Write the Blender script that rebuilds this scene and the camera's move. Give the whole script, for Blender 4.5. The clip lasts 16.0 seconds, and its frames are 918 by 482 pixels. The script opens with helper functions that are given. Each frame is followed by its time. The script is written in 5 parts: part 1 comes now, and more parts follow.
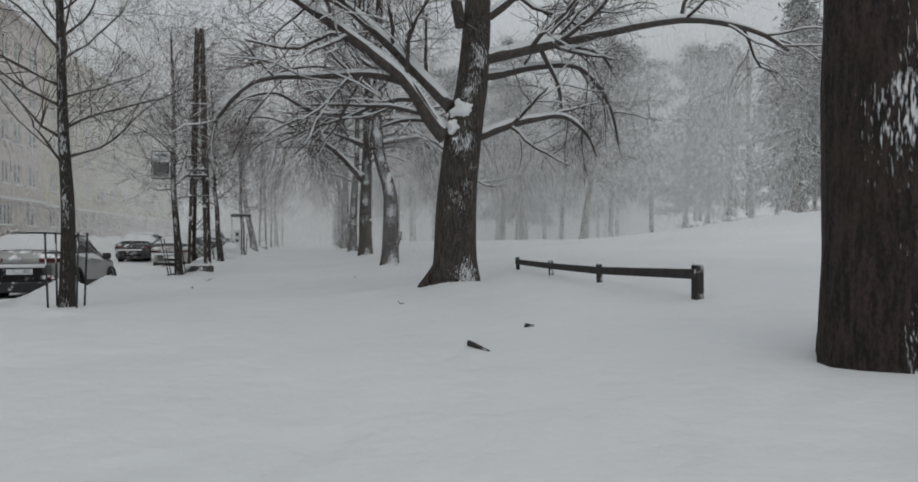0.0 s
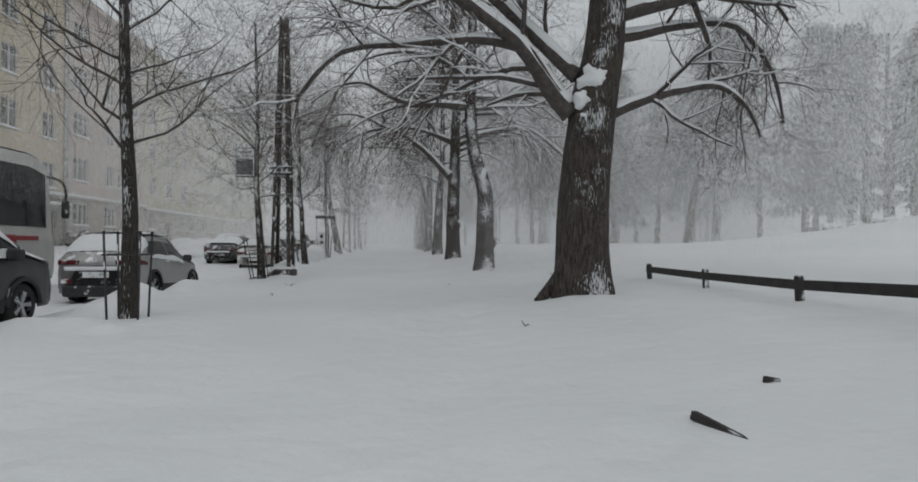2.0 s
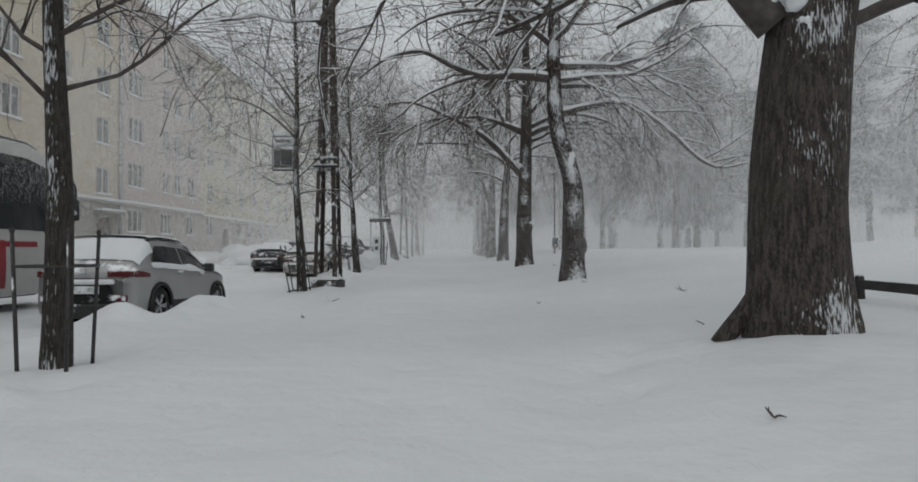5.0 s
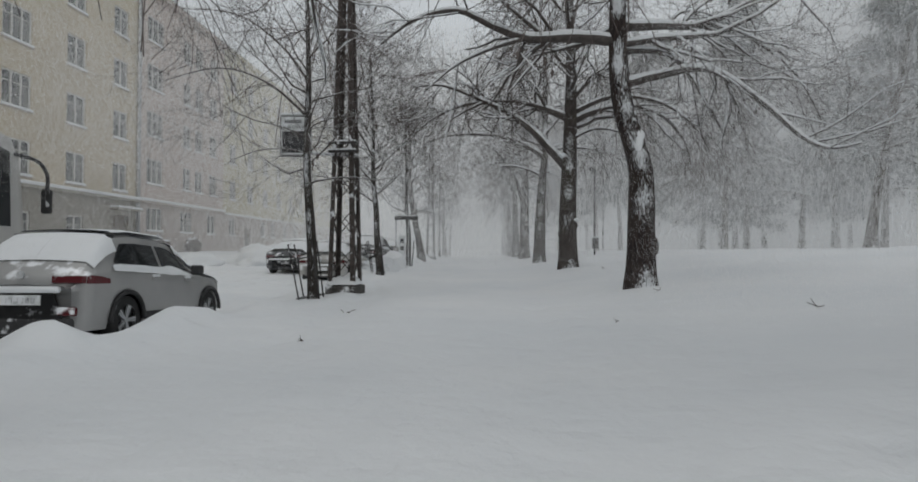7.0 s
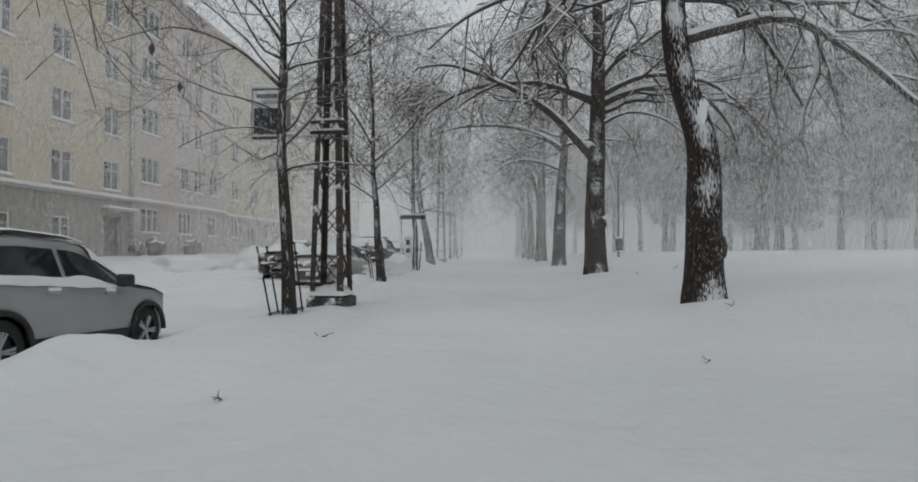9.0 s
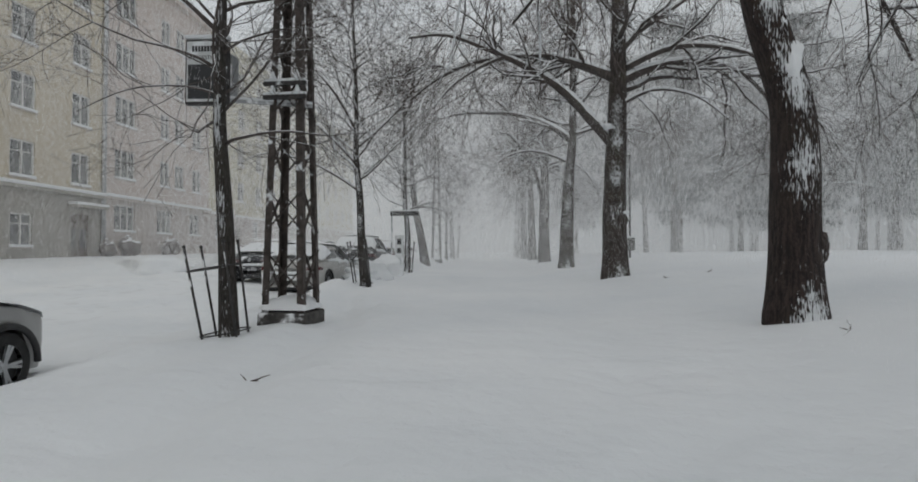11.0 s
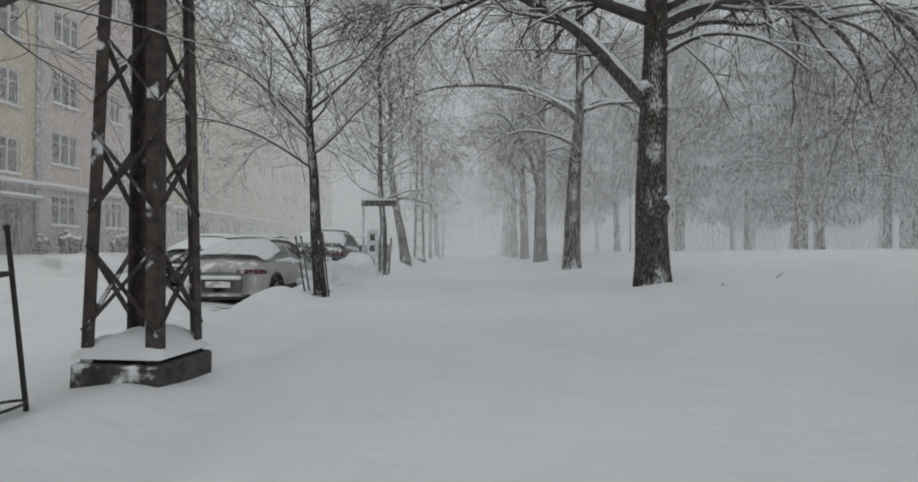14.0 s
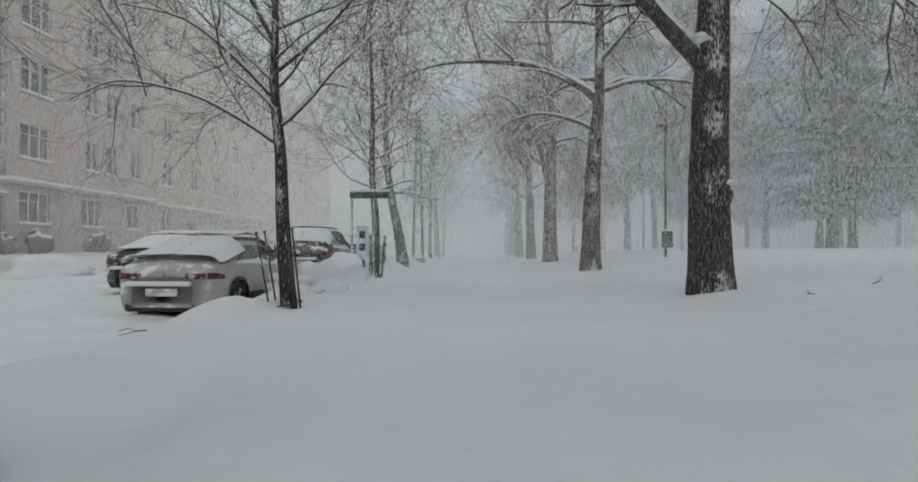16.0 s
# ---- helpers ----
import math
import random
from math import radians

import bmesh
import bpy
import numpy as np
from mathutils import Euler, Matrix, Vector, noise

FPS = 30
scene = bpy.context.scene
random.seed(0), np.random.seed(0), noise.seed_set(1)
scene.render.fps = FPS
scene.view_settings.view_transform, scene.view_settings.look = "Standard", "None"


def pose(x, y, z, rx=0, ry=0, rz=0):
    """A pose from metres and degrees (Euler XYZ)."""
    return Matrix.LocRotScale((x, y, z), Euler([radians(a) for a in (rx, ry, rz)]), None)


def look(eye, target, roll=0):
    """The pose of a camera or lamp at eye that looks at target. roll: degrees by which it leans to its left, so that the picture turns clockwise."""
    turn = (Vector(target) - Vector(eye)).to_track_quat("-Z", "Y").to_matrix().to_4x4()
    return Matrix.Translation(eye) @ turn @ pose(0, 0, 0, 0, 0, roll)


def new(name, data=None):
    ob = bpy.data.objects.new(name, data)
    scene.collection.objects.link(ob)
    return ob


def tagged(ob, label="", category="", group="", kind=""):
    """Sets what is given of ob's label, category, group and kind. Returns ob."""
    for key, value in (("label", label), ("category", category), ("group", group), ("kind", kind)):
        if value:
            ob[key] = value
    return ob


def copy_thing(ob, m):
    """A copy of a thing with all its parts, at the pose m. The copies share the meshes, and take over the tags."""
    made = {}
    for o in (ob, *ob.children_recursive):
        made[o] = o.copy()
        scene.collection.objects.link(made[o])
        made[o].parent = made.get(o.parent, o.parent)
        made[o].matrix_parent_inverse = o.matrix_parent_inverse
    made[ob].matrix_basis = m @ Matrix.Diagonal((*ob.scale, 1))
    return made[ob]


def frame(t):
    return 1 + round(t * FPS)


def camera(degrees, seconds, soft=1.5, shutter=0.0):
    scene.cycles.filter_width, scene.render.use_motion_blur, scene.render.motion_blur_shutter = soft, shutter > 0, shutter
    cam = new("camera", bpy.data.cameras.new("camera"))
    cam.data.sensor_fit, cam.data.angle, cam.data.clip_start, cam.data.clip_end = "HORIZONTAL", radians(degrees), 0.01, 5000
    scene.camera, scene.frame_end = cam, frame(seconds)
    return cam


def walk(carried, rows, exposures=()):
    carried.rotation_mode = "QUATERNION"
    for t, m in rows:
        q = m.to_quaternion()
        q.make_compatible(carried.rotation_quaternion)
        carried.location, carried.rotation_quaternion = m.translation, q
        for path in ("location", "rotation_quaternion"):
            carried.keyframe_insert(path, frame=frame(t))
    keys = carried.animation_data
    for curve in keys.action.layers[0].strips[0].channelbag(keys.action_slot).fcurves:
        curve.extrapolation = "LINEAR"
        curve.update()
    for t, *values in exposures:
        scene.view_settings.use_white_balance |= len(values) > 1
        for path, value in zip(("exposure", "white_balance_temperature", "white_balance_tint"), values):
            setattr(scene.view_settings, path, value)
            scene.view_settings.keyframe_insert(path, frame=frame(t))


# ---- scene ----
cam = camera(76.5, 16.0, soft=1.75)
METRES, EYE, TILT, LEAN, TURN = 20.0, 1.1, 0.0, 0.0, -13.3
ROWS = [
    (0.0, 0.0, 0.0, 0.0, 0.0, 0.0, -0.0),
    (0.5, -0.008, 0.0248, -0.0001, 3.32, 0.15, -0.19),
    (1.0, -0.0175, 0.051, -0.0012, 5.24, 0.19, -0.32),
    (1.5, -0.0276, 0.0782, -0.0011, 6.85, 0.24, -0.28),
    (2.0, -0.0385, 0.106, -0.0011, 7.64, 0.32, -0.28),
    (2.5, -0.0471, 0.1345, -0.0009, 8.38, 0.38, -0.2),
    (3.0, -0.0584, 0.162, -0.0011, 9.51, 0.5, -0.17),
    (3.5, -0.0664, 0.1897, -0.0014, 10.69, 0.64, -0.09),
    (4.0, -0.0738, 0.2172, -0.0026, 11.72, 0.8, 0.03),
    (6.5, -0.1278, 0.3658, -0.0028, 14.99, 0.92, -0.16),
    (7.0, -0.1388, 0.3954, -0.0033, 15.72, 0.95, -0.17),
    (7.5, -0.1471, 0.4254, -0.0028, 16.41, 0.99, -0.06),
    (8.0, -0.1568, 0.4556, -0.0028, 16.73, 1.02, -0.1),
    (8.5, -0.1634, 0.4873, -0.0018, 16.8, 1.06, 0.0),
    (9.0, -0.173, 0.519, -0.0022, 16.9, 1.13, -0.05),
    (11.5, -0.2211, 0.675, -0.0009, 16.21, 1.12, -0.13),
    (12.0, -0.2307, 0.707, -0.0007, 15.57, 1.09, -0.09),
    (12.5, -0.2415, 0.7378, -0.002, 15.37, 1.11, -0.14),
    (13.0, -0.2514, 0.7696, -0.0019, 15.03, 1.0, -0.17),
    (13.5, -0.2598, 0.7998, -0.002, 15.03, 0.92, -0.11),
    (14.0, -0.27, 0.8295, -0.001, 15.01, 0.94, -0.2),
    (14.5, -0.2778, 0.8597, -0.0007, 15.02, 0.98, -0.07),
    (15.0, -0.2886, 0.8896, -0.0007, 15.03, 0.98, -0.19),
    (15.5, -0.2968, 0.9204, -0.0012, 15.03, 0.97, -0.13),
    (16.0, -0.3072, 0.9506, -0.0015, 15.04, 0.89, -0.13),
]
walk(cam, [(t, pose(0, 0, EYE, TILT, LEAN, TURN) @ pose(METRES * x, METRES * y, METRES * z, 90 + pitch, roll, yaw)) for t, x, y, z, yaw, pitch, roll in ROWS],
     [(0.0, -0.17), (3.0, -0.13), (7.0, -0.05), (12.0, 0.04), (16.0, 0.01)])

# ---- light ----
world = bpy.data.worlds.new("overcast")
scene.world = world
world.use_nodes = True
wn, wl = world.node_tree.nodes, world.node_tree.links
sky = wn.new("ShaderNodeTexSky")
sky.sky_type = "NISHITA"
sky.sun_disc = False
sky.sun_elevation, sky.sun_rotation = radians(35), radians(150)
sky.air_density, sky.dust_density = 1.0, 4.0
cloud = wn.new("ShaderNodeMix")
cloud.data_type = "RGBA"
cloud.inputs[0].default_value = 0.93
cloud.inputs[7].default_value = (5.6, 5.9, 6.1, 1)      # thick snow cloud
wl.new(sky.outputs[0], cloud.inputs[6])
wl.new(cloud.outputs[2], wn["Background"].inputs[0])
wn["Background"].inputs[1].default_value = 0.1
sun_data = bpy.data.lights.new("sun", "SUN")
sun_data.energy, sun_data.angle, sun_data.color = 0.35, radians(40), (1.0, 0.97, 0.93)
sun = new("sun", sun_data)
sun.matrix_world = look((0, 0, 60), (12, 35, 0))


# ---- materials ----
def material(name, rough=0.8, metal=0.0):
    m = bpy.data.materials.new(name)
    m.use_nodes = True
    b = m.node_tree.nodes["Principled BSDF"]
    b.inputs["Roughness"].default_value = rough
    b.inputs["Metallic"].default_value = metal
    return m, m.node_tree.nodes, m.node_tree.links, b


def noise_node(n, l, scale, detail=4, stretch=None, coord="Object"):
    tc = n.new("ShaderNodeTexCoord")
    t = n.new("ShaderNodeTexNoise")
    t.inputs["Scale"].default_value = scale
    t.inputs["Detail"].default_value = detail
    if stretch:
        mp = n.new("ShaderNodeMapping")
        mp.inputs["Scale"].default_value = stretch
        l.new(tc.outputs[coord], mp.inputs[0])
        l.new(mp.outputs[0], t.inputs[0])
    else:
        l.new(tc.outputs[coord], t.inputs[0])
    return t.outputs[0]


def ramp(n, l, fac, stops):
    r = n.new("ShaderNodeValToRGB")
    while len(r.color_ramp.elements) < len(stops):
        r.color_ramp.elements.new(0.5)
    for e, (p, c) in zip(r.color_ramp.elements, stops):
        e.position, e.color = p, (*c, 1)
    l.new(fac, r.inputs[0])
    return r.outputs[0]


def bump(n, l, b, height, strength, distance, under=None):
    k = n.new("ShaderNodeBump")
    k.inputs["Strength"].default_value, k.inputs["Distance"].default_value = strength, distance
    l.new(height, k.inputs["Height"])
    if under:
        l.new(under, k.inputs["Normal"])
    l.new(k.outputs[0], b.inputs["Normal"])
    return k.outputs[0]


def mixed(n, l, fac, a, b):
    m = n.new("ShaderNodeMix")
    m.data_type = "RGBA"
    for sock, v in ((0, fac), (6, a), (7, b)):
        if isinstance(v, (int, float)):
            m.inputs[sock].default_value = v
        elif isinstance(v, tuple):
            m.inputs[sock].default_value = (*v, 1)
        else:
            l.new(v, m.inputs[sock])
    return m.outputs[2]


def maths(n, l, op, a, b=None):
    m = n.new("ShaderNodeMath")
    m.operation = op
    for i, v in enumerate((a, b)):
        if v is None:
            continue
        if isinstance(v, (int, float)):
            m.inputs[i].default_value = v
        else:
            l.new(v, m.inputs[i])
    return m.outputs[0]


def facing(n, l, way):
    """How far the surface's own normal points along a fixed direction."""
    g = n.new("ShaderNodeNewGeometry")
    d = n.new("ShaderNodeVectorMath")
    d.operation = "DOT_PRODUCT"
    l.new(g.outputs["Normal"], d.inputs[0])
    d.inputs[1].default_value = Vector(way).normalized()
    return d.outputs["Value"]


def make_snow(name, grain=60, dirt=0.0):
    m, n, l, b = material(name, 0.65)
    big = noise_node(n, l, 0.35, 5)
    fine = noise_node(n, l, grain, 3)
    c = ramp(n, l, big, [(0.3, (0.76, 0.785, 0.805)), (0.7, (0.83, 0.845, 0.855))])
    if dirt:
        spots = ramp(n, l, noise_node(n, l, 2.2, 8), [(0.52, (0, 0, 0)), (0.75, (dirt, dirt, dirt))])
        c = mixed(n, l, spots, c, (0.5, 0.5, 0.5))
    l.new(c, b.inputs["Base Color"])
    k = bump(n, l, b, noise_node(n, l, 2.6, 7), 0.7, 0.08)
    bump(n, l, b, fine, 0.25, 0.006, k)
    return m


SNOW = make_snow("snow_ground", 60)
SNOW_CAP = make_snow("snow_cap", 40)
SNOW_ROAD = make_snow("snow_road", 60, 0.35)


def make_bark(name, dark, light, plaster, ridge=13.0):
    """Furrowed bark with wind-blown snow caught on the weather side."""
    m, n, l, b = material(name, 0.9)
    furrow = noise_node(n, l, ridge, 8, (2.4, 2.4, 0.38))
    crack = noise_node(n, l, ridge * 3.2, 6, (1.6, 1.6, 0.7))
    furrow = maths(n, l, "ADD", maths(n, l, "MULTIPLY", furrow, 0.6), maths(n, l, "MULTIPLY", crack, 0.4))
    blotch = noise_node(n, l, 1.6, 4)
    c = ramp(n, l, furrow, [(0.42, dark), (0.59, light)])
    moss = ramp(n, l, blotch, [(0.5, (0, 0, 0)), (0.75, (0.5, 0.5, 0.5))])
    c = mixed(n, l, moss, c, (light[0] * 0.9, light[1] * 1.05, light[2] * 0.75))
    side = facing(n, l, (-0.05, -1, 0.05))
    stuck = maths(n, l, "ADD", maths(n, l, "MULTIPLY", side, 0.45), noise_node(n, l, 34.0, 6, (1.7, 1.7, 0.3)))
    patch = noise_node(n, l, 1.3, 3)
    stuck = maths(n, l, "ADD", stuck, maths(n, l, "MULTIPLY", patch, 1.2))
    snowy = ramp(n, l, maths(n, l, "MULTIPLY", stuck, 0.5), [(0.835 - plaster / 2, (0, 0, 0)), (0.885 - plaster / 2, (1, 1, 1))])
    c = mixed(n, l, snowy, c, (0.84, 0.86, 0.88))
    l.new(c, b.inputs["Base Color"])
    h = maths(n, l, "ADD", furrow, maths(n, l, "MULTIPLY", snowy, 0.25))
    bump(n, l, b, h, 1.0, 0.09)
    return m


BARK = make_bark("linden_bark", (0.024, 0.019, 0.017), (0.105, 0.087, 0.078), 0.065)
BARK_WET = make_bark("wet_linden_bark", (0.012, 0.0075, 0.0065), (0.055, 0.037, 0.032), 0.12, 11)
BARK_YOUNG = make_bark("young_bark", (0.026, 0.022, 0.019), (0.085, 0.074, 0.066), 0.07, 22)
BARK_PINE = make_bark("pine_bark", (0.03, 0.024, 0.02), (0.12, 0.09, 0.07), -0.02)


def make_twig(name, colour, level):
    """Thin wood, with snow lying along its upper side."""
    m, n, l, b = material(name, 0.85)
    up = facing(n, l, (0, 0, 1))
    f = maths(n, l, "ADD", up, maths(n, l, "MULTIPLY", noise_node(n, l, 3.0, 3), 0.9))
    snowy = ramp(n, l, maths(n, l, "MULTIPLY", f, 0.5), [(level / 2, (0, 0, 0)), (level / 2 + 0.07, (1, 1, 1))])
    wood = ramp(n, l, noise_node(n, l, 12, 3), [(0.3, tuple(0.6 * v for v in colour)), (0.7, tuple(1.3 * v for v in colour))])
    l.new(mixed(n, l, snowy, wood, (0.84, 0.86, 0.88)), b.inputs["Base Color"])
    return m


TWIG = make_twig("linden_twig", (0.12, 0.098, 0.09), 1.06)
TWIG_YOUNG = make_twig("young_twig", (0.085, 0.071, 0.064), 1.1)
LIMB = make_twig("limb_bark", (0.075, 0.064, 0.058), 0.93)


def make_plain(name, colour, rough=0.5, metal=0.0, vary=0.25, scale=8.0, frost=0.0):
    m, n, l, b = material(name, rough, metal)
    c = ramp(n, l, noise_node(n, l, scale, 5), [(0.3, tuple(v * (1 - vary) for v in colour)), (0.7, tuple(min(1, v * (1 + vary)) for v in colour))])
    if frost:
        f = maths(n, l, "ADD", maths(n, l, "MULTIPLY", facing(n, l, (-0.2, -1, 0.6)), 0.35), noise_node(n, l, 5.0, 7))
        snowy = ramp(n, l, f, [(0.86 - frost, (0, 0, 0)), (0.98 - frost, (1, 1, 1))])
        c = mixed(n, l, snowy, c, (0.84, 0.86, 0.88))
    l.new(c, b.inputs["Base Color"])
    bump(n, l, b, noise_node(n, l, scale * 6, 4), 0.15, 0.01)
    return m


IRON = make_plain("painted_iron", (0.035, 0.033, 0.032), 0.55, 0.0, 0.4, 20, -0.05)
RUST = make_plain("rusty_steel", (0.06, 0.048, 0.042), 0.7, 0.0, 0.5, 12, -0.06)
CONCRETE = make_plain("dark_concrete", (0.07, 0.066, 0.062), 0.9, 0, 0.5, 9, 0.05)
RAIL = make_plain("wet_timber", (0.03, 0.028, 0.026), 0.75, 0, 0.4, 6, 0.02)

# ---- mesh helpers ----


def mesh_object(name, verts, faces, mat, parent=None, label="", smooth=True):
    me = bpy.data.meshes.new(name)
    me.from_pydata(verts, [], faces)
    me.materials.append(mat)
    if smooth:
        me.shade_smooth()
    me.update()
    ob = new(name, me)
    if parent:
        ob.parent = parent
    if label:
        ob["label"] = label
    return ob


def part(name, bm, mat, parent=None, label="", smooth=False):
    me = bpy.data.meshes.new(name)
    bmesh.ops.recalc_face_normals(bm, faces=bm.faces)
    bm.to_mesh(me)
    bm.free()
    me.materials.append(mat)
    if smooth:
        me.shade_smooth()
    ob = new(name, me)
    if parent:
        ob.parent = parent
    if label:
        ob["label"] = label
    return ob


def box(bm, lo, hi, bevel=0.0, m=None):
    r = bmesh.ops.create_cube(bm, size=1.0)
    c = [(a + b) / 2 for a, b in zip(lo, hi)]
    s = [b - a for a, b in zip(lo, hi)]
    for v in r["verts"]:
        v.co = Vector((c[0] + v.co.x * s[0], c[1] + v.co.y * s[1], c[2] + v.co.z * s[2]))
    if bevel:
        es = {e for v in r["verts"] for e in v.link_edges}
        r2 = bmesh.ops.bevel(bm, geom=list(es), offset=bevel, segments=2, affect="EDGES", profile=0.5)
        vs = list({v for f in r2["faces"] for v in f.verts})
    else:
        vs = r["verts"]
    if m is not None:
        bmesh.ops.transform(bm, matrix=m, verts=vs)
    return vs


def beam(bm, a, b, w, d=None, bevel=0.0):
    """A bar of w x d from a to b."""
    a, b = Vector(a), Vector(b)
    d = d or w
    q = (b - a).to_track_quat("Z", "Y").to_matrix().to_4x4()
    box(bm, (-w / 2, -d / 2, 0), (w / 2, d / 2, (b - a).length), bevel, Matrix.Translation(a) @ q)


class Tubes:
    """Collects tapered tubes into one mesh."""

    def __init__(self):
        self.v, self.f = [], []

    def add(self, pts, radii, sides=5, cap=True, flat=1.0, lift=0.0):
        start = len(self.v)
        n = len(pts)
        ref = Vector((0.31, 0.77, 0.55))
        for i, p in enumerate(pts):
            d = (pts[min(i + 1, n - 1)] - pts[max(i - 1, 0)])
            d.normalize()
            if abs(d.z) < 0.9:
                u = d.cross(Vector((0, 0, 1)))
            else:
                u = d.cross(ref)
            u.normalize()
            w = u.cross(d)
            if abs(d.z) < 0.9 and w.z < 0:
                w, u = -w, -u
            r = radii[i]
            for k in range(sides):
                a = 2 * math.pi * k / sides
                self.v.append(p + u * (math.cos(a) * r) + w * (math.sin(a) * r * flat + lift * r))
        for i in range(n - 1):
            for k in range(sides):
                k2 = (k + 1) % sides
                a, b = start + i * sides, start + (i + 1) * sides
                self.f.append((a + k, a + k2, b + k2, b + k))
        if cap:
            self.f.append(tuple(start + (n - 1) * sides + k for k in range(sides)))
            self.f.append(tuple(start + k for k in reversed(range(sides))))


# ---- ground ----


def smooth(a, b, v):
    t = min(1, max(0, (v - a) / (b - a)))
    return t * t * (3 - 2 * t)


# dents and clods: x, y, radius, height
DENTS = [(0.48, 9.75, 0.1, -0.1), (0.7, 9.86, 0.1, -0.1), (0.6, 9.82, 0.08, 0.06), (0.73, 10.66, 0.16, -0.06), (-0.17, 18.0, 0.12, -0.06),
         (1.55, 11.7, 0.2, -0.09), (1.1, 11.3, 0.14, -0.07), (0.0, 18.55, 0.16, -0.06), (1.25, 11.05, 0.12, 0.05), (0.95, 10.9, 0.14, -0.06), (1.55, 10.7, 0.15, -0.05), (2.3, 15.2, 0.25, -0.06), (0.7, 23.2, 0.16, -0.06),
         (0.5, 23.9, 0.16, -0.05), (2.9, 26.5, 0.3, -0.06), (-4.35, 10.2, 0.3, 0.12), (-3.7, 10.4, 0.2, -0.08), (-3.9, 9.9, 0.22, 0.1), (2.5, 10.7, 0.6, 0.12), (2.4, 20.2, 0.5, 0.08), (2.2, 29.1, 0.5, 0.08)]


# ploughed heaps by the parked cars: x, y, half length along x and y, height
HEAPS = [(-6.9, 19.2, 1.5, 1.4, -0.1), (-5.25, 16.9, 0.4, 0.75, 0.26), (-5.05, 15.6, 0.45, 0.6, 0.14), (-5.6, 14.2, 0.6, 0.6, 0.26), (-5.2, 12.6, 0.5, 0.8, 0.16), (-5.1, 10.3, 0.4, 0.4, 0.12), (-5.3, 19.6, 0.4, 0.8, 0.12), (-5.5, 24.0, 0.5, 1.2, 0.14)]


def ground_z(x, y):
    """Height of the snow: path, park slope, bank, street."""
    z = 0.36 * smooth(14, 48, y)
    n1 = noise.noise(Vector((x * 0.22, y * 0.22, 1.3)))
    n2 = noise.noise(Vector((x * 0.9, y * 0.9, 4.0)))
    n3 = noise.noise(Vector((x * 2.3, y * 2.3, 7.0)))
    z += 0.05 * n1 + 0.03 * n2 + 0.013 * n3
    if x > 0:
        z += 0.095 * min(x, 7) + 0.03 * max(0, min(x, 16) - 7) - 0.25 * smooth(16, 90, y) * smooth(4, 20, x)
        z += 1.65 * math.exp(-((x - 25) / 9) ** 2 - ((y - 22) / 8.5) ** 2)
    for dx, dy, dr, dh in DENTS:
        q = ((x - dx) ** 2 + (y - dy) ** 2) / (dr * dr)
        if q < 9:
            z += dh * math.exp(-q)
    z -= 0.015 * math.exp(-((x - 3.7) / 1.3) ** 2 - ((y - 3.1) / 1.5) ** 2)
    for hx, hy, wx, wy, hh in HEAPS:
        q = ((x - hx) / wx) ** 2 + ((y - hy) / wy) ** 2
        if q < 8:
            z += hh * math.exp(-q) * (1 + 0.5 * n2 + 0.4 * n3)
    street = smooth(-4.9, -6.6, x)
    z -= 0.24 * street * (1 - smooth(30, 60, y))
    # ploughed bank along the kerb
    lump = 0.5 + 0.5 * noise.noise(Vector((x * 0.35, y * 0.45, 9.0)))
    z += 0.34 * lump * math.exp(-((x + 5.0) / 0.5) ** 2) * smooth(22, 27, y)
    # trodden furrow along the path's edge
    edge = -3.3 - 1.35 * smooth(21, 28.5, y) + 0.15 * n1
    z -= 0.11 * math.exp(-((x - edge) / 0.28) ** 2) * smooth(12, 18, y)
    z += 0.07 * math.exp(-((x - edge + 0.75) / 0.4) ** 2) * smooth(16, 22, y) * (1 + 1.5 * n2)
    z -= 0.07 * smooth(edge, edge - 0.5, x) * (1 - street) * smooth(14, 20, y) * (1 - smooth(25, 29, y))
    z += 0.07 * street * (n2 + 0.7 * n3) * (1 - smooth(34, 44, y))
    for rut in (-9.3, -10.9, -12.4, -14.0):
        z -= 0.05 * math.exp(-((x - rut + 0.15 * n1) / 0.22) ** 2)
    z += 0.55 * smooth(-17, -22.5, x)
    z += 0.5 * lump * math.exp(-((x + 18.5) / 1.2) ** 2)
    return z


def build_ground():
    xs = [-400, -120, -60, -40, -30] + [-26 + 0.5 * i for i in range(36)] + [-8 + 0.14 * i for i in range(108)] + [7.5 + 0.6 * i for i in range(60)] + [46, 60, 90, 150, 400]
    ys = [-150, -40, -15] + [-6 + 0.25 * i for i in range(40)] + [4 + 0.14 * i for i in range(230)] + [36.5 + 0.8 * i for i in range(60)] + [90, 110, 150, 220, 400, 900]
    v = [(x, y, ground_z(x, y)) for y in ys for x in xs]
    w = len(xs)
    f = [(j * w + i, j * w + i + 1, (j + 1) * w + i + 1, (j + 1) * w + i) for j in range(len(ys) - 1) for i in range(w - 1)]
    return tagged(mesh_object("ground", v, f, SNOW), "deep fresh snow over a park path and street", "snow", kind="structure")


ground = build_ground()


